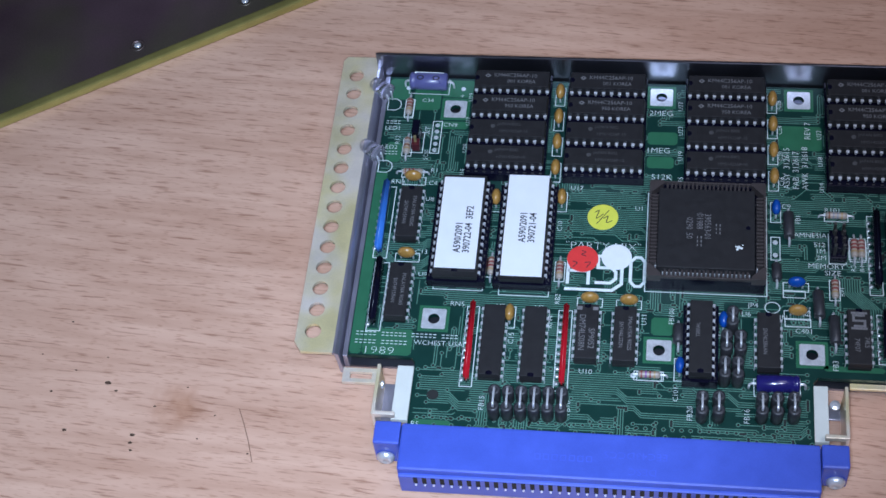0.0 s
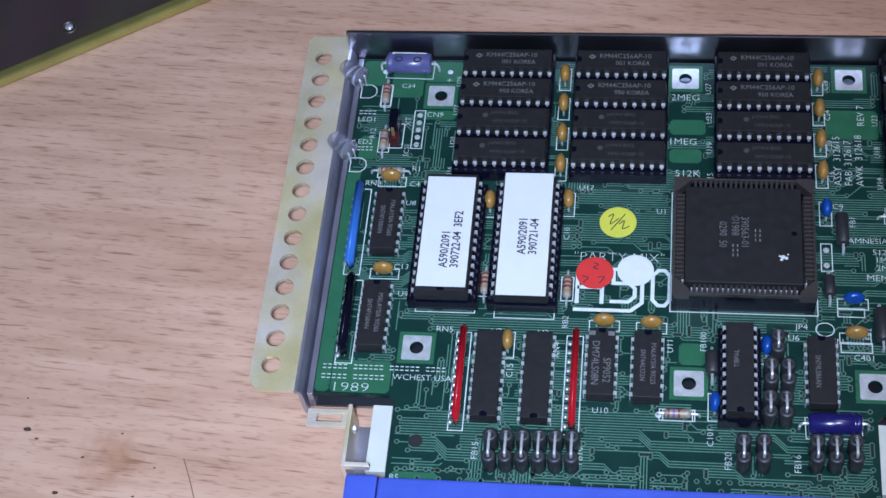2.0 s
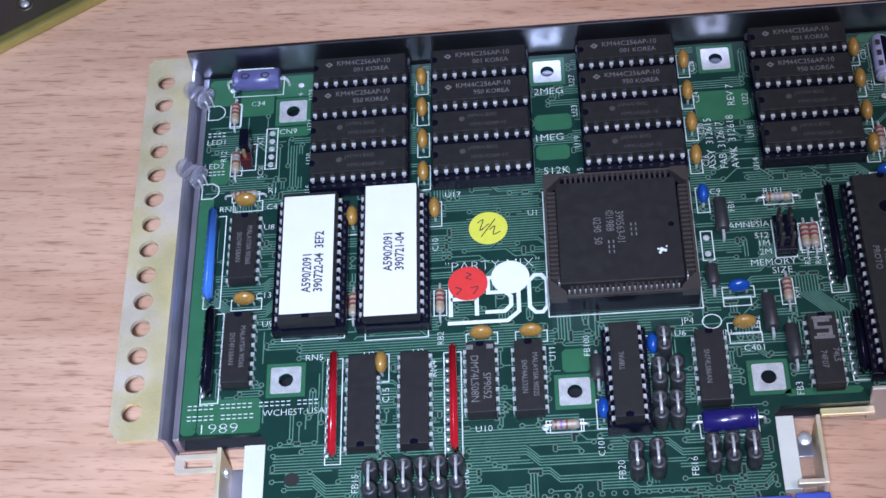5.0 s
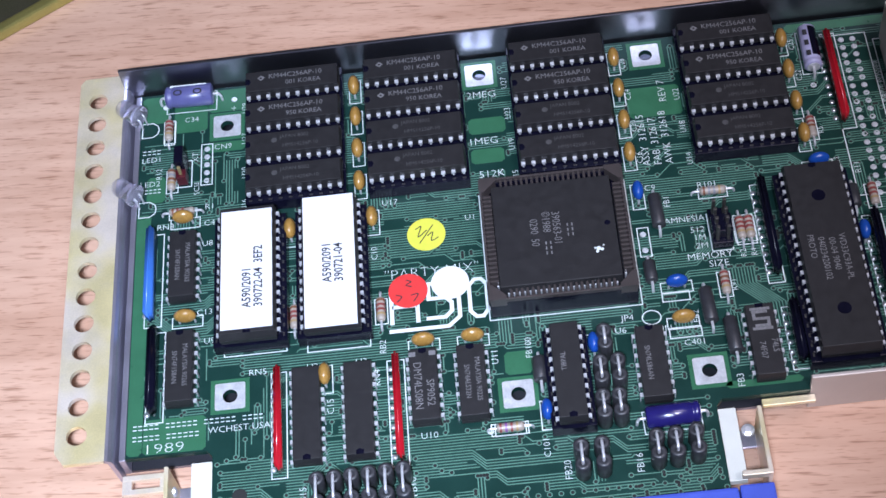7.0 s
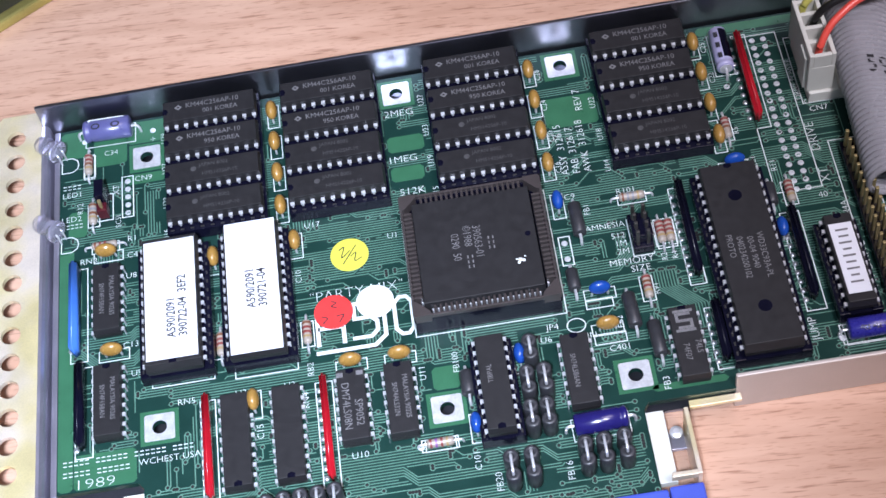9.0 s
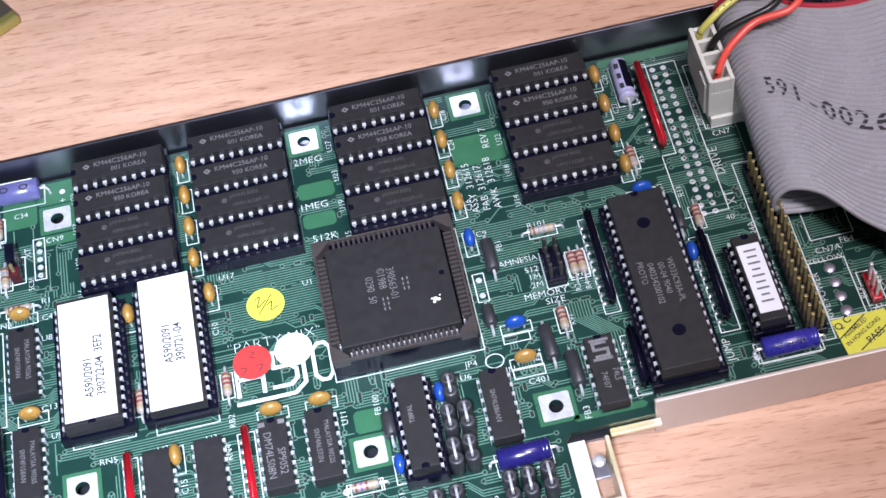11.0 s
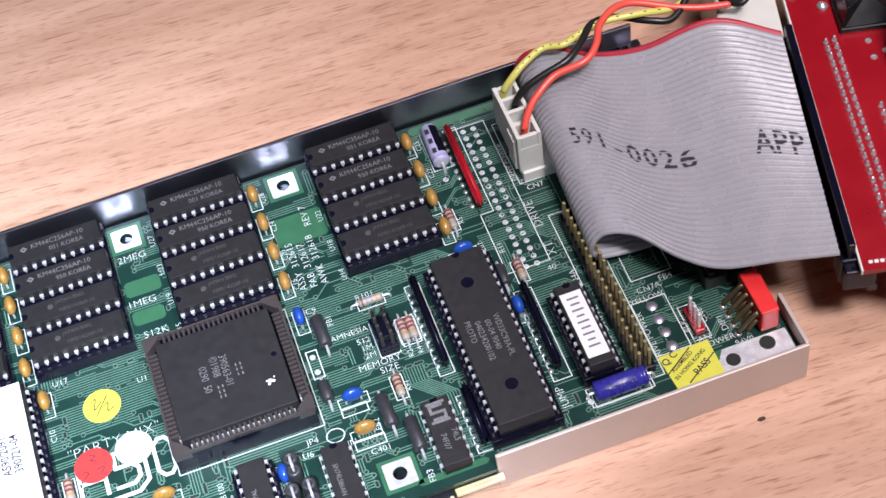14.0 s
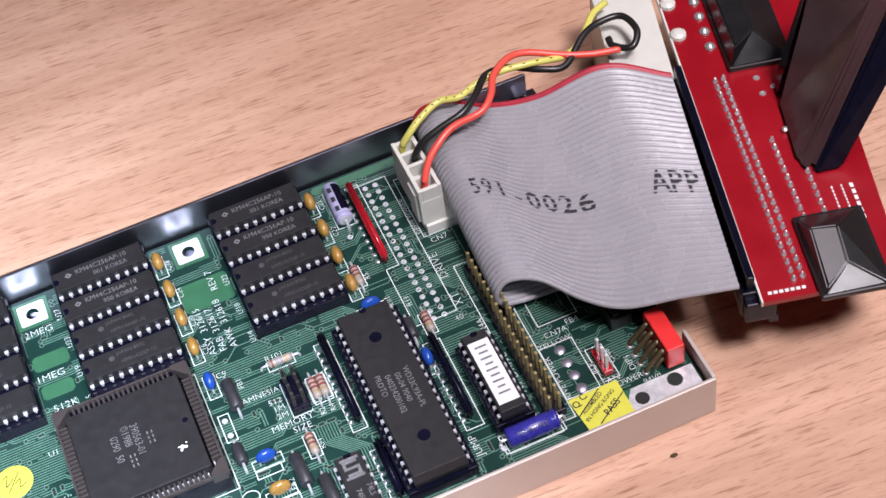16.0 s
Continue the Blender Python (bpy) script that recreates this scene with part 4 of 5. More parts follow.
def resistor_network(x, y0, y1, mat, colour, height=5.4, thick=1.9, pins=10, side=-1):
    """A single in-line pack that stands on a row of pins."""
    ln = y0 - y1
    s = thing("resistor_network", x, (y0 + y1) / 2, TOP, "upright %s resistor pack on a row of pins" % colour, "resistor network", "resistor packs", 90)
    bm = box(0, 0, 0.6, ln, thick, height, 0.0)
    bmesh.ops.bevel(bm, geom=bm.edges[:], offset=thick * 0.36, segments=3, affect="EDGES")
    part("body", bm, mat, s, smooth=True)
    pin = BODIES.get("sip_pin") or mesh_of("pin", box(0, 0, 0, 0.6, 0.5, 1.5, 0.1), TIN)
    BODIES["sip_pin"] = pin
    blob = BODIES.get("sip_blob") or mesh_of("solder_point", lathe([(0.75, 0.0), (0.7, 0.2), (0.3, 0.45)], 9), SOLDER, True)
    BODIES["sip_blob"] = blob
    for k in range(pins):
        px = (k - (pins - 1) / 2) * min(2.54, (ln - 1.6) / (pins - 1))
        child("pin", pin, s, (px, 0, 0))
        child("solder_point", blob, s, (px, 1.7, 0.02))


def electrolytic(x0, y0, x1, y1, mat, colour, radius=2.9, marks=()):
    d = Vector((x1 - x0, y1 - y0))
    h = d.length / 2
    c = thing("electrolytic_capacitor", (x0 + x1) / 2, (y0 + y1) / 2, TOP, "%s sleeved electrolytic capacitor lying on the board" % colour, "capacitor", "", math.degrees(math.atan2(d.y, d.x)))
    part("sleeve", lathe([(radius * 0.8, -h), (radius, -h + 0.4), (radius, h - 2.2), (radius * 0.9, h - 1.8), (radius * 0.9, h - 1.5), (radius, h - 1.1), (radius, h - 0.4), (radius * 0.82, h)], 24, "x", at=(0, 0, radius + 0.1)), mat, c, smooth=True)
    part("end_cap", lathe([(radius * 0.7, h - 0.02), (radius * 0.7, h + 0.12)], 20, "x", at=(0, 0, radius + 0.1)), TIN, c)
    wire = [(h, 0, radius), (h + 1.2, 0, radius), (h + 1.8, 0, radius - 1), (h + 1.9, 0, 0)]
    part("lead", lead(wire, 0.35), TIN, c)
    part("lead", lead([(-a, b, e) for a, b, e in wire], 0.35), TIN, c)
    for mx in marks:
        part("sleeve_mark", lathe([(radius + 0.02, mx - 0.35), (radius + 0.05, mx - 0.34), (radius + 0.05, mx + 0.34), (radius + 0.02, mx + 0.35)], 24, "x", at=(0, 0, radius + 0.1)), SILK, c)
    part("silkscreen_outline", frame_line(-h - 0.4, -radius - 0.2, h + 0.4, radius + 0.2, 0.22, 0.2), SILK, c)
    return c


for gx, top in ((33.9, 5.9), (101.5, 5.4), (144.6, 5.4)):
    for k in range(4):
        dipped_capacitor(gx + 0.12 * k, top - 10.2 * k, TAN_CAP, "ochre")
for x, y, along in ((16.6, -36.9, "y"), (37.0, -36.0, "y"), (24.2, -78.8, "y"), (-10.3, -29.9, "x"), (-9.1, -59.0, "x"), (47.6, -72.4, "x"), (59.2, -72.6, "x"), (108.3, -73.7, "x")):
    dipped_capacitor(x, y, TAN_CAP, "ochre", along)
for x, y, along in ((102.4, -37.0, "y"), (86.9, -78.0, "y"), (74.6, -94.0, "y"), (108.1, -63.9, "x"), (153.7, -55.2, "y"), (147.0, -33.6, "x")):
    dipped_capacitor(x, y, BLUE_CAP, "blue", along, 0.95)

resistor(-15.1, 3.2, -15.1, -4.4, ("red", "red", "brown", "gold"))
resistor(-14.0, -13.4, -14.0, -19.8, ("brown", "grey", "brown", "gold"))
resistor(-14.2, -27.0, -7.8, -27.0, ("brown", "red", "red"))
resistor(17.1, -58.2, 17.1, -64.6, ("brown", "red", "red", "gold"))
resistor(37.9, -58.8, 37.9, -65.0, ("brown", "red", "red", "gold"))
resistor(63.0, -96.6, 68.9, -96.6, ("red", "violet", "red", "gold"), "pinkish")
resistor(117.2, -38.1, 123.8, -38.1, ("brown", "grey", "grey", "gold"))
resistor(125.4, -46.6, 125.4, -52.9, ("red", "red", "red", "gold"))
resistor(127.5, -46.6, 127.5, -52.9, ("red", "red", "red", "gold"))
resistor(119.4, -61.6, 119.4, -67.4, ("red", "brown", "red", "gold"))
resistor(158.2, -41.2, 158.2, -47.0, ("red", "red", "red", "gold"))
resistor(147.4, -19.2, 147.4, -25.2, ("red", "red", "brown"))
ferrite(106.1, -37.4, 106.3, -48.0)
ferrite(114.3, -65.8, 114.7, -75.4)
ferrite(118.7, -74.8, 119.0, -83.6)
ferrite(73.9, -79.6, 74.0, -86.2, 1.7, 6.0)
ferrite(102.4, -56.6, 102.5, -62.8, 1.5, 5.6)
ferrite(153.5, -41.2, 153.3, -47.8, 1.5, 6.0)
for k in range(6):
    bead_pair(22.2 + 3.86 * k, -106.9 + 0.1 * k, -112.3 + 0.1 * k)
for x, y0, y1 in ((81.1, -105.4, -109.8), (85.7, -105.2, -109.6), (87.7, -84.8, -88.8), (91.7, -84.8, -88.8), (87.3, -93.6, -97.6), (91.0, -93.6, -97.6), (97.8, -104.8, -109.0), (102.0, -104.7, -108.9), (106.6, -104.4, -108.6), (89.4, -76.8, -80.2)):
    bead_pair(x, y0, y1)
resistor_network(-18.0, -33.0, -58.6, SKY, "light blue", pins=9)
resistor_network(-16.6, -62.0, -84.2, PLASTIC, "black", pins=9)
resistor_network(13.3, -76.2, -102.2, RED, "glossy red", 5.2, 1.6)
resistor_network(41.0, -76.0, -102.2, RED, "glossy red", 5.2, 1.6)
resistor_network(155.8, 5.4, -22.0, RED, "glossy red", 5.0, 1.7)
resistor_network(131.8, -37.8, -64.2, PLASTIC, "black", pins=10)
resistor_network(133.3, -72.8, -88.2, PLASTIC, "black", pins=6)
resistor_network(156.5, -50.4, -75.6, PLASTIC, "black", pins=10)
violet = electrolytic(-3.2, 8.6, -15.6, 8.8, VIOLET, "violet-blue", 2.9)
for mx in (-2.6, 2.6):
    part("sleeve_mark", strip([(mx + 1.0 * math.cos(k * math.pi / 6), 0.9 + 0.8 * math.sin(k * math.pi / 6)) for k in range(12)], 0.4, 5.95, True), INK, violet)
part("sleeve_stripe", box(0, -1.7, 5.05, 9.6, 0.45, 0.4, 0.1), SILK, violet, "white printed stripe")
lav = electrolytic(151.4, 8.2, 151.2, -4.6, material("lavender_sleeve", (0.34, 0.33, 0.50), 0.3, vary=0.1, scale=400), "lavender and black", 2.3)
for k in range(3):
    part("sleeve_mark", box(-3.4 + 3.4 * k, -0.9, 4.45, 1.6, 1.1, 0.3, 0.1), INK, lav)
half = lathe([(2.33, -5.4), (2.36, -5.3), (2.36, 4.0), (2.33, 4.1)], 32, "x", at=(0, 0, 2.4))
bmesh.ops.delete(half, geom=[f for f in half.faces if f.calc_center_median().y < 0.2], context="FACES")
part("stripe", half, PLASTIC, lav, "black stripe along the sleeve")
electrolytic(96.2, -98.6, 108.4, -98.2, NAVY, "glossy navy", 2.6)
blue22 = electrolytic(161.6, -85.4, 174.8, -85.4, INDIGO, "indigo", 2.5)
part("sleeve_print", text_bm("22\u03bc 35v 22\u03bc", 1.2, -0.4, -1.0, 5.12, 180, "CENTER", 0.9), MARK, blue22)

# ---- stickers ----
for x, y, r, m, label, scribble in ((49.9, -41.2, 4.75, YEL_ST, "round yellow paper sticker with a pen mark", ([(-2.6, 1.6), (-1.2, 2.4), (-2.0, -0.6), (0.2, 1.2)], [(-1.8, -2.6), (1.8, 2.6)], [(0.2, -0.6), (1.6, 0.4), (1.2, -2.0), (3.0, -1.2)])),
                                    (44.6, -56.9, 4.75, RED_ST, "round red paper sticker with pen figures", ([(-0.4, 3.0), (0.8, 2.4), (-0.4, 1.6), (0.9, 1.0)], [(-3.0, -1.0), (-1.6, -1.6), (-2.8, -3.0)], [(0.6, -1.4), (2.4, -1.2), (1.2, -3.2)])),
                                    (54.8, -55.8, 4.6, WHT_ST, "round white paper sticker", ())):
    st = thing("sticker", x, y, TOP + 0.22, label, "sticker", "round stickers")
    part("paper", lathe([(r, 0), (r, 0.1), (r - 0.1, 0.13), (0.05, 0.14)], 40), m, st)
    for pts in scribble:
        part("pen_stroke", strip([p.to_2d() for p in smooth_path([(a, b, 0) for a, b in pts], 4)], 0.28, 0.17), INK, st)

qc = thing("inspection_sticker", 186.3, -85.8, TOP + 0.24, "yellow inspection sticker with black print on the board", "sticker")
part("paper", slab([(-6.7, 4.8), (-5.6, -6.0), (6.3, -5.4), (6.3, 5.0)], [], 0, 0.12), YEL_ST, qc)
for text, x, y, size, sq in (("Q C", -5.9, 1.6, 1.6, 0.9), ("ASSEMBLED", -4.8, -0.6, 0.95, 0.85), ("IN HONG KONG", -4.9, -2.9, 0.95, 0.85), ("PASS", 0.2, -3.4, 1.6, 0.85)):
    part("print", text_bm(text, size * 1.15, x, y, 0.2, 29, "LEFT", sq * 1.05, bold=0.012), INK, qc)
part("print", strip([(-6.2, -0.5), (1.3, 4.6)], 0.32, 0.2), INK, qc)
part("print", strip([(-2.5, -4.6), (6.2, 1.2)], 0.32, 0.2), INK, qc)

# ---- indicator lamps, jumpers and pin headers ----
for y in (3.4, -21.9):
    led = thing("indicator_led", -22.2, y - 0.7, TOP, "clear round indicator lamp bent over the tray edge", "indicator lamp", "indicator lamps", 142)
    part("dome", lathe([(2.6, -0.2), (2.95, 0.05), (2.95, 0.95), (2.75, 1.15), (2.5, 1.25), (2.5, 5.0), (2.32, 6.0), (1.9, 6.8), (1.25, 7.3), (0.55, 7.5), (0.05, 7.52)], 26, "x", at=(0, 0, 3.9)), GLASSY, led, smooth=True)
    for s in (-0.9, 0.9):
        part("lead", lead([(0.2, s, 3.9), (-0.3, s, 3.7), (-0.5, s, 3.0), (-0.5, s, 0)], 0.24), TIN, led)
    part("silkscreen_outline", strip([(-22.4, y - 0.3), (-22.4, y - 4.9), (-19.6, y - 4.9), (-18.3, y - 3.9), (-18.0, y - 2.6), (-18.3, y - 1.3), (-19.6, y - 0.3)], 0.24, 0.2, True), SILK, board)


def pin_header(name, x, y, cols, rows, label, base_mat, pin_mat, height=8.6, base_h=2.5, pitch=2.54):
    h = thing(name, x, y, TOP, label, "pin header")
    part("base", box(0, 0, 0.1, cols * pitch, rows * pitch, base_h, 0.25), base_mat, h)
    key = ("hpin", height, pin_mat.name)
    if key not in BODIES:
        BODIES[key] = mesh_of("pin", box(0, 0, 0, 0.82, 0.82, height, 0.14), pin_mat)
    for i in range(cols):
        for j in range(rows):
            child("pin", BODIES[key], h, ((i - (cols - 1) / 2) * pitch, (j - (rows - 1) / 2) * pitch, 0.05))
    return h


pin_header("drive_header", 175.4, -58.6, 2, 20, "double row of gold header pins on a black base", PLASTIC, GOLD)
pin_header("fan_header", 191.7, -75.0, 1, 3, "red three-pin header with bare pins", RED, TIN, 7.5, 1.9)
jp = pin_header("jumper_header", 120.6, -49.4, 2, 4, "black jumper header with tall bare pins", PLASTIC, DULL, 8.0)
part("jumper", box(0, -1.2, 2.7, 4.9, 5.0, 3.0, 0.2), PLASTIC, jp)
jp = pin_header("jumper_header", -11.0, -14.4, 1, 3, "three-pin jumper header with a dark and red cap", PLASTIC, GOLD, 6.6)
part("jumper", box(0, 1.3, 2.7, 2.4, 5.2, 4.4, 0.2), PLASTIC, jp)
part("jumper_end", box(0, -2.6, 0.6, 2.6, 2.6, 3.4, 0.2), DARKRED, jp)

switch = thing("dip_switch", 207.2, -77.4, TOP, "red block switch on bent bronze legs", "switch")
part("body", box(0, 0, 0.6, 4.6, 13.2, 7.6, 0.35), REDP, switch)
for k in range(4):
    part("leg", tube(smooth_path([(-2.2, -4.6 + 2.9 * k, 6.2), (-3.4, -4.6 + 2.9 * k, 5.6), (-6.6, -4.6 + 2.9 * k, 1.6), (-7.2, -4.6 + 2.9 * k, 0)], 4), 0.62, 8), BRONZE, switch, "dull bronze leg")
    part("lower_leg", tube(smooth_path([(-2.2, -4.6 + 2.9 * k, 3.0), (-3.2, -4.6 + 2.9 * k, 2.6), (-4.4, -4.6 + 2.9 * k, 0.8), (-4.6, -4.6 + 2.9 * k, 0)], 4), 0.55, 8), BRONZE, switch)
    part("solder_point", lathe([(1.0, 0), (0.9, 0.2), (0.5, 0.6)], 10, at=(-7.2, -4.6 + 2.9 * k, 0.02)), SOLDER, switch, smooth=True)
block = thing("black_block", 201.0, -62.5, TOP, "small black moulded part beside the switch legs", "component")
part("body", box(0, 0, 0, 6, 10, 4.6, 0.5), FERRITE, block)
part("ridge", box(-1.2, 0, 4.55, 1.6, 9.0, 1.4, 0.3), FERRITE, block)

# ---- power plug and wires ----
base = thing("power_socket", 173.2, -7.4, TOP, "white nylon four-pin board socket", "connector")
bm = box(0.6, -0.8, 0.1, 9.0, 19.4, 3.4, 0.3)
box(4.4, -0.8, 3.3, 1.3, 19.4, 4.6, 0.2, bm=bm)
part("housing", bm, WHITEP, base)
plugw = thing("power_plug", 172.0, -7.6, TOP + 3.6, "off-white nylon plug with wires from its top", "connector")
part("housing", box(0, 0, 0, 6.6, 19.0, 9.0, 0.35), WHITEP, plugw)
for sx in (-1, 1):
    part("side_web", box(sx * 2.75, 0.0, 8.95, 1.1, 19.0, 4.4, 0.25), WHITEP, plugw)
for yy in (-8.9, -4.4, 0.2, 4.7, 8.9):
    part("cross_web", box(0, yy, 8.95, 4.45, 1.1, 4.1, 0.2), WHITEP, plugw)
part("key_rib", box(-3.6, -5.5, 0, 0.8, 5.0, 11.0, 0.2), WHITEP, plugw)
for name, m, pts in (("red", W_RED, [(171.6, -13.6, 9), (171.8, -14.2, 16), (174.1, -11.9, 20), (177.7, -9.7, 22.5), (183.4, -7.3, 24.5), (191.6, -7.2, 26), (196.0, -3.9, 27), (199.2, 1.8, 27), (204.7, 5.8, 27), (210.6, 6.4, 26), (220.2, 2.8, 23.6), (227.3, 0.4, 22.6), (234.3, -1.5, 22.6)]),
                     ("yellow", W_YEL, [(171.2, 1.0, 9), (171.4, 0.2, 16), (174.1, 0.3, 20), (178.2, 2.0, 22), (184.1, 4.1, 23), (189.4, 2.6, 23.5), (194.7, 4.1, 24), (201.4, 4.4, 25), (210.6, 3.1, 25), (220.4, 3.1, 23), (226.8, 6.9, 22.6), (233.6, 14.0, 22.4), (238.9, 16.5, 22.4)]),
                     ("black", W_BLK, [(171.6, -5.8, 9), (172.4, -5.6, 16), (175.2, -4.8, 20), (180.3, -4.5, 22.5), (188.1, -3.7, 24.5), (193.5, 0.3, 25), (198.5, 5.1, 25), (205.6, 6.3, 23), (213.1, 1.4, 23), (219.1, 0.3, 22.5), (227.1, 6.1, 24.4), (233.2, 8.3, 24.6), (239.1, 7.2, 25), (240.2, 0.5, 25), (236.9, -3.0, 23.4), (233.2, 0.6, 22.6), (233.2, 3.5, 22.8)])):
    w = thing("power_wire", 0, 0, TOP, "%s insulated wire that loops over the ribbon cable" % name, "wire", "power wires")
    part("insulation", tube(smooth_path(pts, 8), 0.95, 12), m, w, smooth=True)
    if name == "yellow":
        line = smooth_path(pts, 8)
        for k in range(14, 78, 3):
            side = (line[k + 1] - line[k]).cross(Vector((0, 0, 1))).normalized()
            part("printed_dash", tube([line[k] + Vector((0, 0, 0.86)) + side * 0.3, line[k].lerp(line[k + 1], 0.6) + Vector((0, 0, 0.86)) + side * 0.3], 0.17, 5), INK, w)
nylon = thing("nylon_housing", 240.0, 2.0, TOP, "translucent white nylon wire housing beside the adapter board", "connector", rz=-15.5)
part("housing", box(0.2, 3.0, -TOP + 0.2, 16.0, 43.0, TOP + 17.6, 0.8), WHITEP, nylon)

# ---- print on the ribbon, and its board plug ----
A_LINE, B_LINE = smooth_path(NEAR, 10), smooth_path(FAR, 10)


def on_ribbon(i, u):
    lo = int(i)
    f = i - lo
    p, q = A_LINE[lo].lerp(A_LINE[lo + 1], f), B_LINE[lo].lerp(B_LINE[lo + 1], f)
    n = (A_LINE[lo + 1] + B_LINE[lo + 1] - A_LINE[lo] - B_LINE[lo]).normalized().cross(q - p).normalized()
    if n.z < 0:
        n = -n
    return p.lerp(q, u) + n * 0.84


def print_ribbon(text, start, pace, u0, height, fall=0.0):
    for k, ch in enumerate(text):
        if ch == " ":
            continue
        bm = text_bm(ch, 1.0, 0, 0, 0, 0, "CENTER", 1.0, bold=0.014)
        base = u0 + fall * k
        for n in range(int(base * 40) - 1, int((base + height * 1.1) * 40) + 2):
            lo, hi = [((n + e) / 40 - base) / height for e in (-0.17, 0.17)]
            for cut in (lo, hi):
                bmesh.ops.bisect_plane(bm, geom=bm.verts[:] + bm.edges[:] + bm.faces[:], plane_co=(0, cut, 0), plane_no=(0, 1, 0))
            gap = [f for f in bm.faces if lo < f.calc_center_median().y < hi]
            bmesh.ops.delete(bm, geom=gap, context="FACES")
        bmesh.ops.subdivide_edges(bm, edges=[e for e in bm.edges if e.calc_length() > 0.15], cuts=2)
        for v in bm.verts:
            v.co = on_ribbon(start + pace * k + v.co.x * pace * 1.2, u0 + fall * k + v.co.y * height)
        part("print", bm, INK, cable)


print_ribbon("591-0026", 44.6, 3.75, 0.462, 0.080, -0.0055)
print_ribbon("APP", 82.6, 2.6, 0.415, 0.095)
sockplug = thing("ribbon_socket", 207, -20.5, TOP, "black ribbon-cable socket on the board under the cable", "connector")
part("housing", box(0, 0, 0, 9.0, 68.0, 3.2, 0.4), PLASTIC, sockplug)

# ---- card-edge connector ----
edge = thing("edge_connector", 55.2, -125.4, TOP, "long blue plastic card-edge connector with a row of contacts", "connector")
part("housing", box(0, 0.0, -7.5, 117.0, 14.6, 12.0, 0.7), BLUE, edge)
part("front_rail", box(0, -7.6, -7.5, 116.4, 1.6, 9.6, 0.5), BLUE, edge)
tail = mesh_of("contact", box(0, 0, 0, 0.6, 0.8, 0.4, 0.1), TIN)
# Dark plates paint the shade inside the housing's slots.
slot = mesh_of("slot", box(0, 0, 0, 1.25, 0.5, 3.4), HOLE_SHADE)
for k in range(43):
    child("contact", tail, edge, ((k - 21) * 2.54, -8.5, -2.4))
    child("slot", slot, edge, ((k - 21) * 2.54, -8.25, -1.6))
for sx in (-1, 1):
    part("ear", box(sx * 62.6, 4.3, -7.5, 7.6, 7.2, 11.6, 0.6), BLUE, edge)
    part("screw", lathe([(2.6, 0), (2.6, -0.8), (2.0, -1.7), (0.8, -2.1), (0.7, -1.6)], 18, "y", at=(sx * 63.2, 0.6, -3.5)), TIN, edge, "domed steel screw", smooth=True)
for k, (text, x, y) in enumerate((("EEC43DCCS", 8.0, 3.2), ("SNILLUS", -4.0, -1.6), ("DESC", 10, -1.6))):
    if k != 1:
        part("engraving", text_bm(text, 2.1, x, y - 1.5, 4.53, 180, "CENTER", 1.1), material("pale_engraving_%d" % k, (0.07, 0.105, 0.54), 0.4), edge)
PALE = material("pale_engraving", (0.07, 0.105, 0.54), 0.4)
for k in range(7):
    part("engraving", strip([(-20 + k * 2.4, -1.8), (-18.6 + k * 2.4, -1.8), (-18.6 + k * 2.4, -0.2), (-20 + k * 2.4, -0.2)], 0.3, 4.53, True), PALE, edge)
for sx, x in ((-1, -12.4), (1, 121.4)):
    br = thing("mounting_bracket", x, -107.0, TOP, "bright folded steel bracket holding the edge connector", "bracket", "connector brackets")
    part("upright", box(0, 0, -9, 1.0, 16.5, 12.6, 0.2), YZINC, br)
    part("foot", box(-sx * 2.9, -7.6, 1.4, 6.6, 1.2, 2.0, 0.2), YZINC, br)
    part("plate", box(-sx * 7.0, 2.0, -3.6, 4.9, 18.0, 2.0, 0.2), WHITEP, br, "pale plate between bracket and board")
    part("screw", lathe([(1.2, 0), (1.1, 0.5), (0.6, 0.8)], 14, "x", at=(0.5, 4.6, -2.2)) if sx < 0 else lathe([(1.6, 0), (1.5, 0.6), (0.7, 1.0)], 14, at=(-2.6, 5.4, -2.8)), TIN, br)
    # Added strip that greys the recess, where bare table would show.
    part("recess_filler", box(-sx * 2.5, 0.6 if sx < 0 else 6.0, -8.9, 4.2, 15.0 if sx < 0 else 4.5, 0.9, 0.2), SATIN, br)
tab = bmesh.new()
for tx, ty, tw, td in ((-18.6, -101.2, 11.0, 1.3), (-18.6, -97.7, 11.0, 1.3), (-23.0, -99.45, 2.2, 2.2), (-14.2, -99.45, 2.2, 2.2)):
    box(tx, ty, TOP - 4.0, tw, td, 1.4, 0.1, bm=tab)
part("slotted_tab", tab, YZINC, tray, "yellow-zinc tab with a slot")
part("rear_tab", box(129, -95.4, TOP - 3.0, 12, 1.8, 1.2, 0.2), YZINC, tray)
part("rear_corner", box(211.6, 12.0, TOP + 2, 6.0, 4.5, 1.2, 0.2), ZINC, tray)

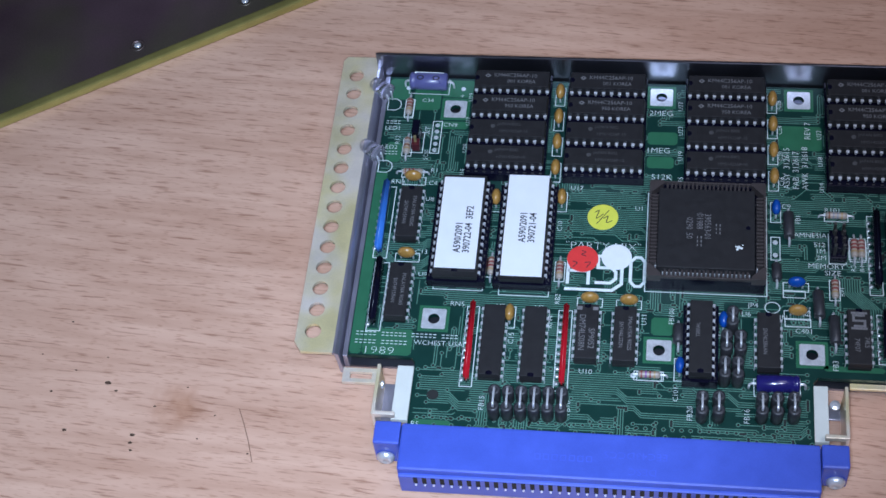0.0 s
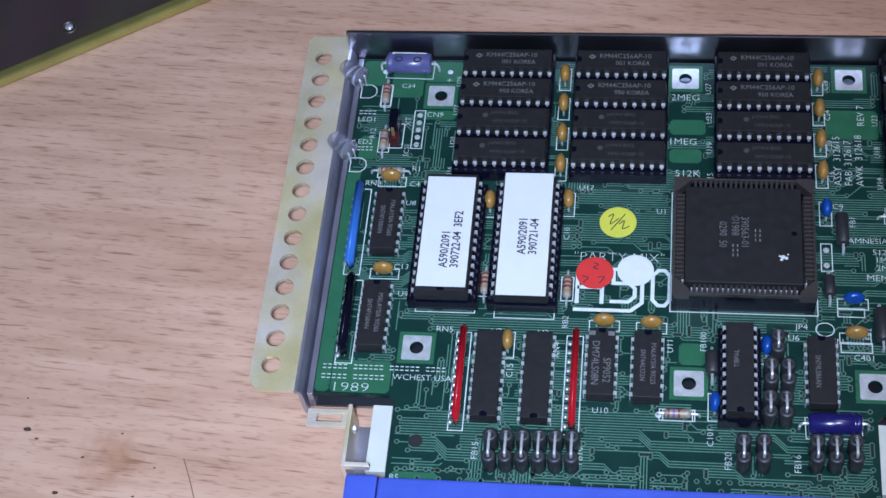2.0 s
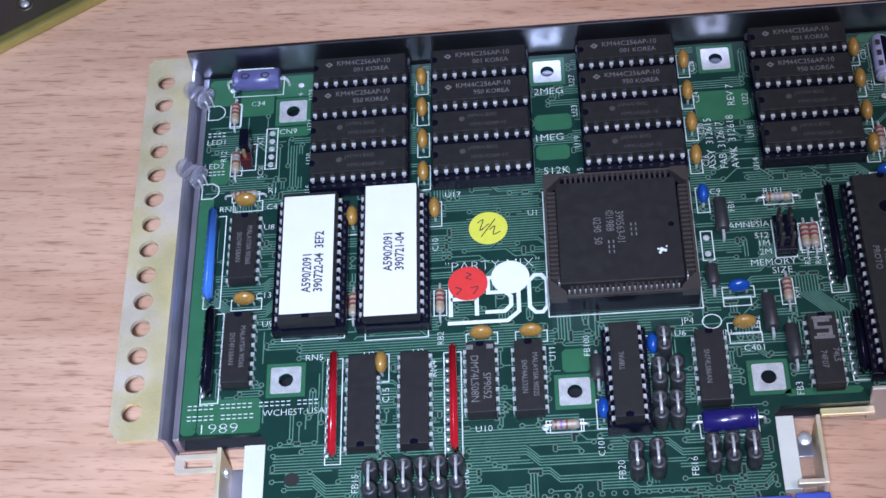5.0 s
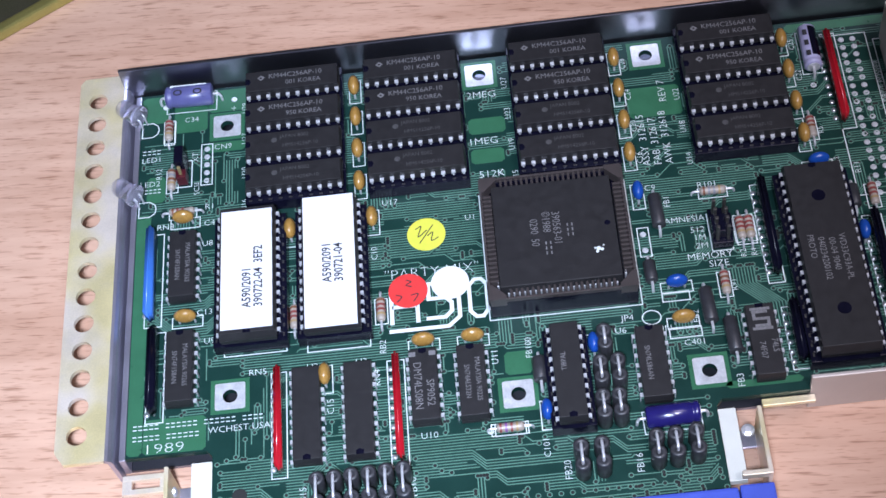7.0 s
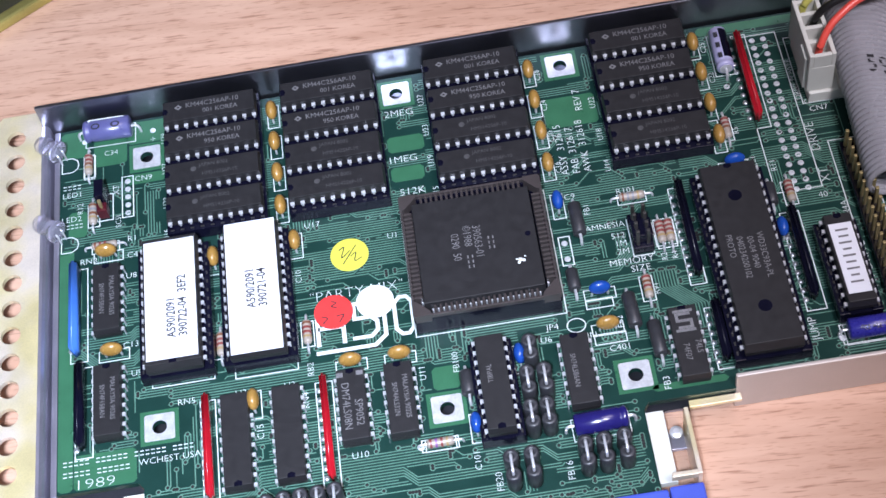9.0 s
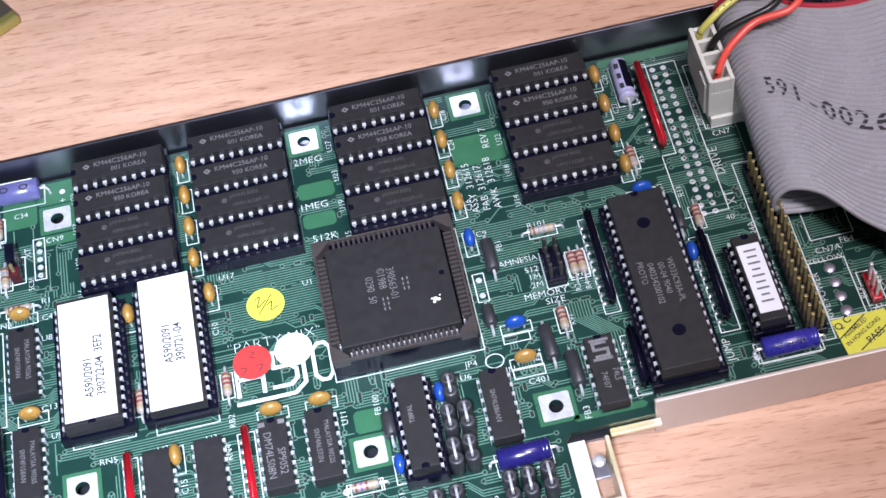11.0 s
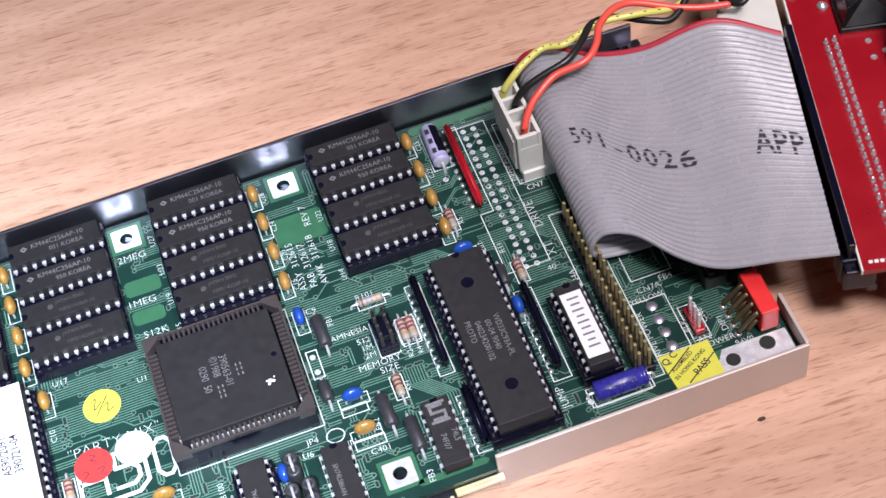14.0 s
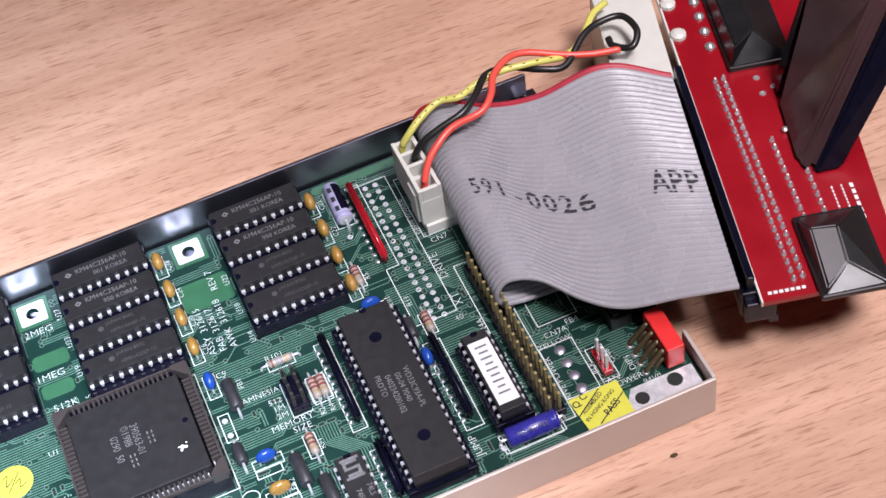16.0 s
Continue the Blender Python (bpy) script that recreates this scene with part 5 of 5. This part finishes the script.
# ---- red adapter board with its parts ----
adapter = thing("adapter_board", 236.6, -38.3, TOP + 20, "red printed circuit adapter board with rows of solder joints", "circuit board", rz=-14.1)
part("substrate", slab([(3.4, -51.4), (3.4, 60), (44, 60), (37.4, -51.4)], [], -1.6, 0), REDPCB, adapter)
part("board_edge", slab([(2.9, -51.4), (3.4, -51.4), (3.4, 60), (2.9, 60)], [], -1.6, 0.02), WHITEP, adapter, "pale cut edge of the board")
joint = mesh_of("solder_joint", lathe([(0.86, 0), (0.74, 0.4), (0.46, 0.8), (0.34, 1.6), (0.05, 1.8)], 12), BRIGHT, True)
for k in range(27):
    for a in (0, 1):
        child("solder_joint", joint, adapter, (10.3 + 2.3 * a + 0.06 * k, 19.5 - 2.54 * k + 0.5 * a, 0))
for k in range(13):
    child("solder_joint", joint, adapter, (18.8 + 0.06 * k, -3.6 - 2.54 * k, 0))
    child("solder_joint", joint, adapter, (24.4 + 0.06 * k, -15.6 - 2.54 * k, 0))
for x, y in ((5.2, 50.4), (5.2, 38.4)):
    part("white_post", lathe([(2.2, 0), (2.1, 1.0), (1.2, 1.6), (0.1, 1.7)], 14, at=(x, y, 0)), WHITEP, adapter)
for k in range(4):
    child("solder_joint", mesh_of("solder_joint", lathe([(1.6, 0), (1.4, 0.6), (0.4, 1.4)], 10), SOLDER, True), adapter, (12.2, 32.2 + 5.8 * k, 0))
bars_bm = bmesh.new()
for k in range(7):
    strip([(5.0 + 1.35 * k, -49.2), (5.95 + 1.35 * k, -49.2)], 0.9, 0.08, False, bars_bm)
for row, (count, wide) in enumerate(((6, 1.5), (11, 0.7), (10, 0.7))):
    for k in range(count):
        x, y = 33.4 - 2.4 * row, -21.4 - (12.0 / count) * k
        strip([(x, y), (x, y - 8.4 / count)], wide * 0.6, 0.08, False, bars_bm)
for x, y in ((20.9, 18.3), (21.0, 12.6), (27.7, 45.0), (24.4, 14.4), (31.0, 42.0)):
    part("via", lathe([(0.9, 0), (0.85, 0.15), (0.45, 0.16), (0.4, 0.02)], 12, at=(x, y, 0.01)), SOLDER, adapter)
tagged(part("silkscreen_bar", bars_bm, SILK, adapter), kind="stuff")


def solid(lower, upper, z0, z1, bevel, lean=0.0):
    """A six-sided body between two quads, with rounded edges."""
    bm = bmesh.new()
    a = [bm.verts.new((x, y, z0)) for x, y in lower]
    y_top = max(y for x, y in upper)
    b = [bm.verts.new((x, y, z1 - lean * (y_top - y))) for x, y in upper]
    bm.faces.new(a[::-1])
    bm.faces.new(b)
    for k in range(4):
        bm.faces.new((a[k], a[(k + 1) % 4], b[(k + 1) % 4], b[k]))
    bmesh.ops.recalc_face_normals(bm, faces=bm.faces[:])
    bmesh.ops.bevel(bm, geom=bm.edges[:], offset=bevel, segments=3, affect="EDGES")
    return bm


GLOSSBLACK = material("glossy_black_rubber", (0.010, 0.010, 0.011), 0.33, vary=0.15, scale=300, bump=0.01)
for x, y, long in ((14.8, 21.6, 29.0), (16.6, -54.4, 24.8)):
    b = thing("rubber_block", 236.6, -38.3, TOP + 20, "glossy black block with sloping sides on the adapter board", "rubber block", "rubber blocks", -14.1)
    part("skirt", box(x + 8.2, y + long / 2, 0.02, 17.0, long, 1.6, 0.5), GLOSSBLACK, b)
    part("body", solid([(x + 0.3, y + 0.4), (x + 16.1, y + 0.6), (x + 16.1, y + long - 0.5), (x + 0.3, y + long - 0.5)], [(x + 1.4, y + 1.2), (x + 7.4, y + 6.6), (x + 7.4, y + long - 9.5), (x + 1.0, y + long - 9.0)], 1.5, 8.0, 0.45, 0.32 if y < 0 else 0.0), GLOSSBLACK, b)
cart = thing("memory_cartridge", 264.0, -49.2, TOP + 20, "glossy dark brown cartridge leaning over the red board", "cartridge", rz=-14.1)
# Brown plastic; part of the red in its colour paints a reddish sheen.
part("body", solid([(-5.6, 12.0), (-7.4, -9.6), (-4.4, -13.6), (8.8, 16.0)], [(0.6, 15.5), (14.8, 4.5), (18.8, 3.5), (17.9, 21.0)], 0.1, 40.0, 1.6), material("brown_with_painted_sheen", (0.050, 0.026, 0.028), 0.16, vary=0.3, scale=60), cart)
part("side_rib", solid([(-4.2, -13.4), (3.4, -13.0), (8.0, 4.0), (3.0, 6.0)], [(18.9, 3.7), (27.3, 1.0), (26.0, 14.0), (19.2, 15.0)], 0.1, 40.0, 0.8), PLASTIC, cart, "black side of the cartridge")
part("cap", solid([(-5.2, 20.0), (-5.6, 12.2), (2.0, 10.0), (6.0, 20.0)], [(2.0, 21.0), (1.0, 15.0), (8.0, 14.0), (10.0, 21.0)], 0.1, 34.0, 1.8), PLASTIC, cart, "rounded black end of the cartridge")
part("screw", lathe([(0.9, 0), (0.8, 0.5), (0.3, 0.8)], 12, at=(-6.4, 2.6, 0.6)), SOLDER, cart)
plug = thing("ribbon_plug", 236.6, -38.3, TOP, "black ribbon-cable plug under the edge of the adapter board", "connector", rz=-14.1)
part("housing", box(1.2, -11.5, 10.5, 4.0, 72, 8.5, 0.4), PLASTIC, plug)
part("latch", box(3.4, -48.6, 11.0, 7.6, 3.2, 6.8, 0.5), PLASTIC, plug)
part("latch_hook", box(6.6, -48.8, 9.4, 2.4, 2.6, 2.6, 0.3), PLASTIC, plug)
part("clamp", box(1.4, -11.5, 19.0, 1.9, 71, 5.2, 0.4), PLASTIC, plug)
# Added block, mostly out of sight, so the adapter board rests on something.
stand = thing("adapter_stand", 236.6, -38.3, 0, "hidden black block added to carry the adapter board", "drive", rz=-14.1)
part("housing", box(25.0, 18.0, 0.1, 22.0, 72.0, TOP + 18.2, 1.0), PLASTIC, stand)

# ---- dark plate behind ----
plate = thing("dark_metal_plate", -60.5, 52.2, 0, "dark iridescent metal plate with a yellow edge and rivets", "metal plate", rz=31.2)
part("sheet", box(-60, 60.3, 0.4, 240, 120, 2.5, 0.2), DPLATE, plate)
part("edge_strip", box(-60, 0.35, 0.3, 240, 3.7, 3.4, 0.9), BRASSEDGE, plate, "yellow-zinc folded edge")
for x, y in ((-58.6, 8.4), (-17.8, 9.2)):
    part("rivet_ring", lathe([(2.7, 0), (2.6, 0.35), (1.9, 0.5), (1.8, 0.1)], 20, at=(x, y, 2.85)), DPLATE, plate, smooth=True)
    part("rivet", lathe([(1.3, 0), (1.2, 0.4), (0.6, 0.7), (0.05, 0.75)], 16, at=(x, y, 2.9)), TIN, plate, smooth=True)

# ---- marks on the table ----
CRUMB = material("dark_crumb", (0.06, 0.03, 0.015), 0.8)
for x, y, r in ((-97.0, -101, 0.9), (-85.8, -118, 0.7), (-85.3, -123, 0.5), (-114.2, -104.7, 0.45), (197.8, -98.8, 0.9), (-72, -101, 0.35), (-120, -92, 0.3), (-66, -118, 0.35), (-94, -103.5, 0.45), (-86, -120.6, 0.6), (-107, -117.6, 0.7), (-99, -92, 0.3), (-81, -108, 0.4), (-62, -110, 0.3), (-113, -80, 0.4), (-50, -122, 0.35), (-108, -97, 0.35)):
    c = thing("crumb", x, y - 1.9, 0.02, "tiny dark crumb lying on the table", "crumb", "crumbs")
    bm = bmesh.new()
    bmesh.ops.create_icosphere(bm, subdivisions=1, radius=r)
    for v in bm.verts:
        v.co = Vector((v.co.x * rng.uniform(0.8, 1.6), v.co.y * rng.uniform(0.5, 0.9), (v.co.z + r) * 0.4))
    part("body", bm, CRUMB, c)
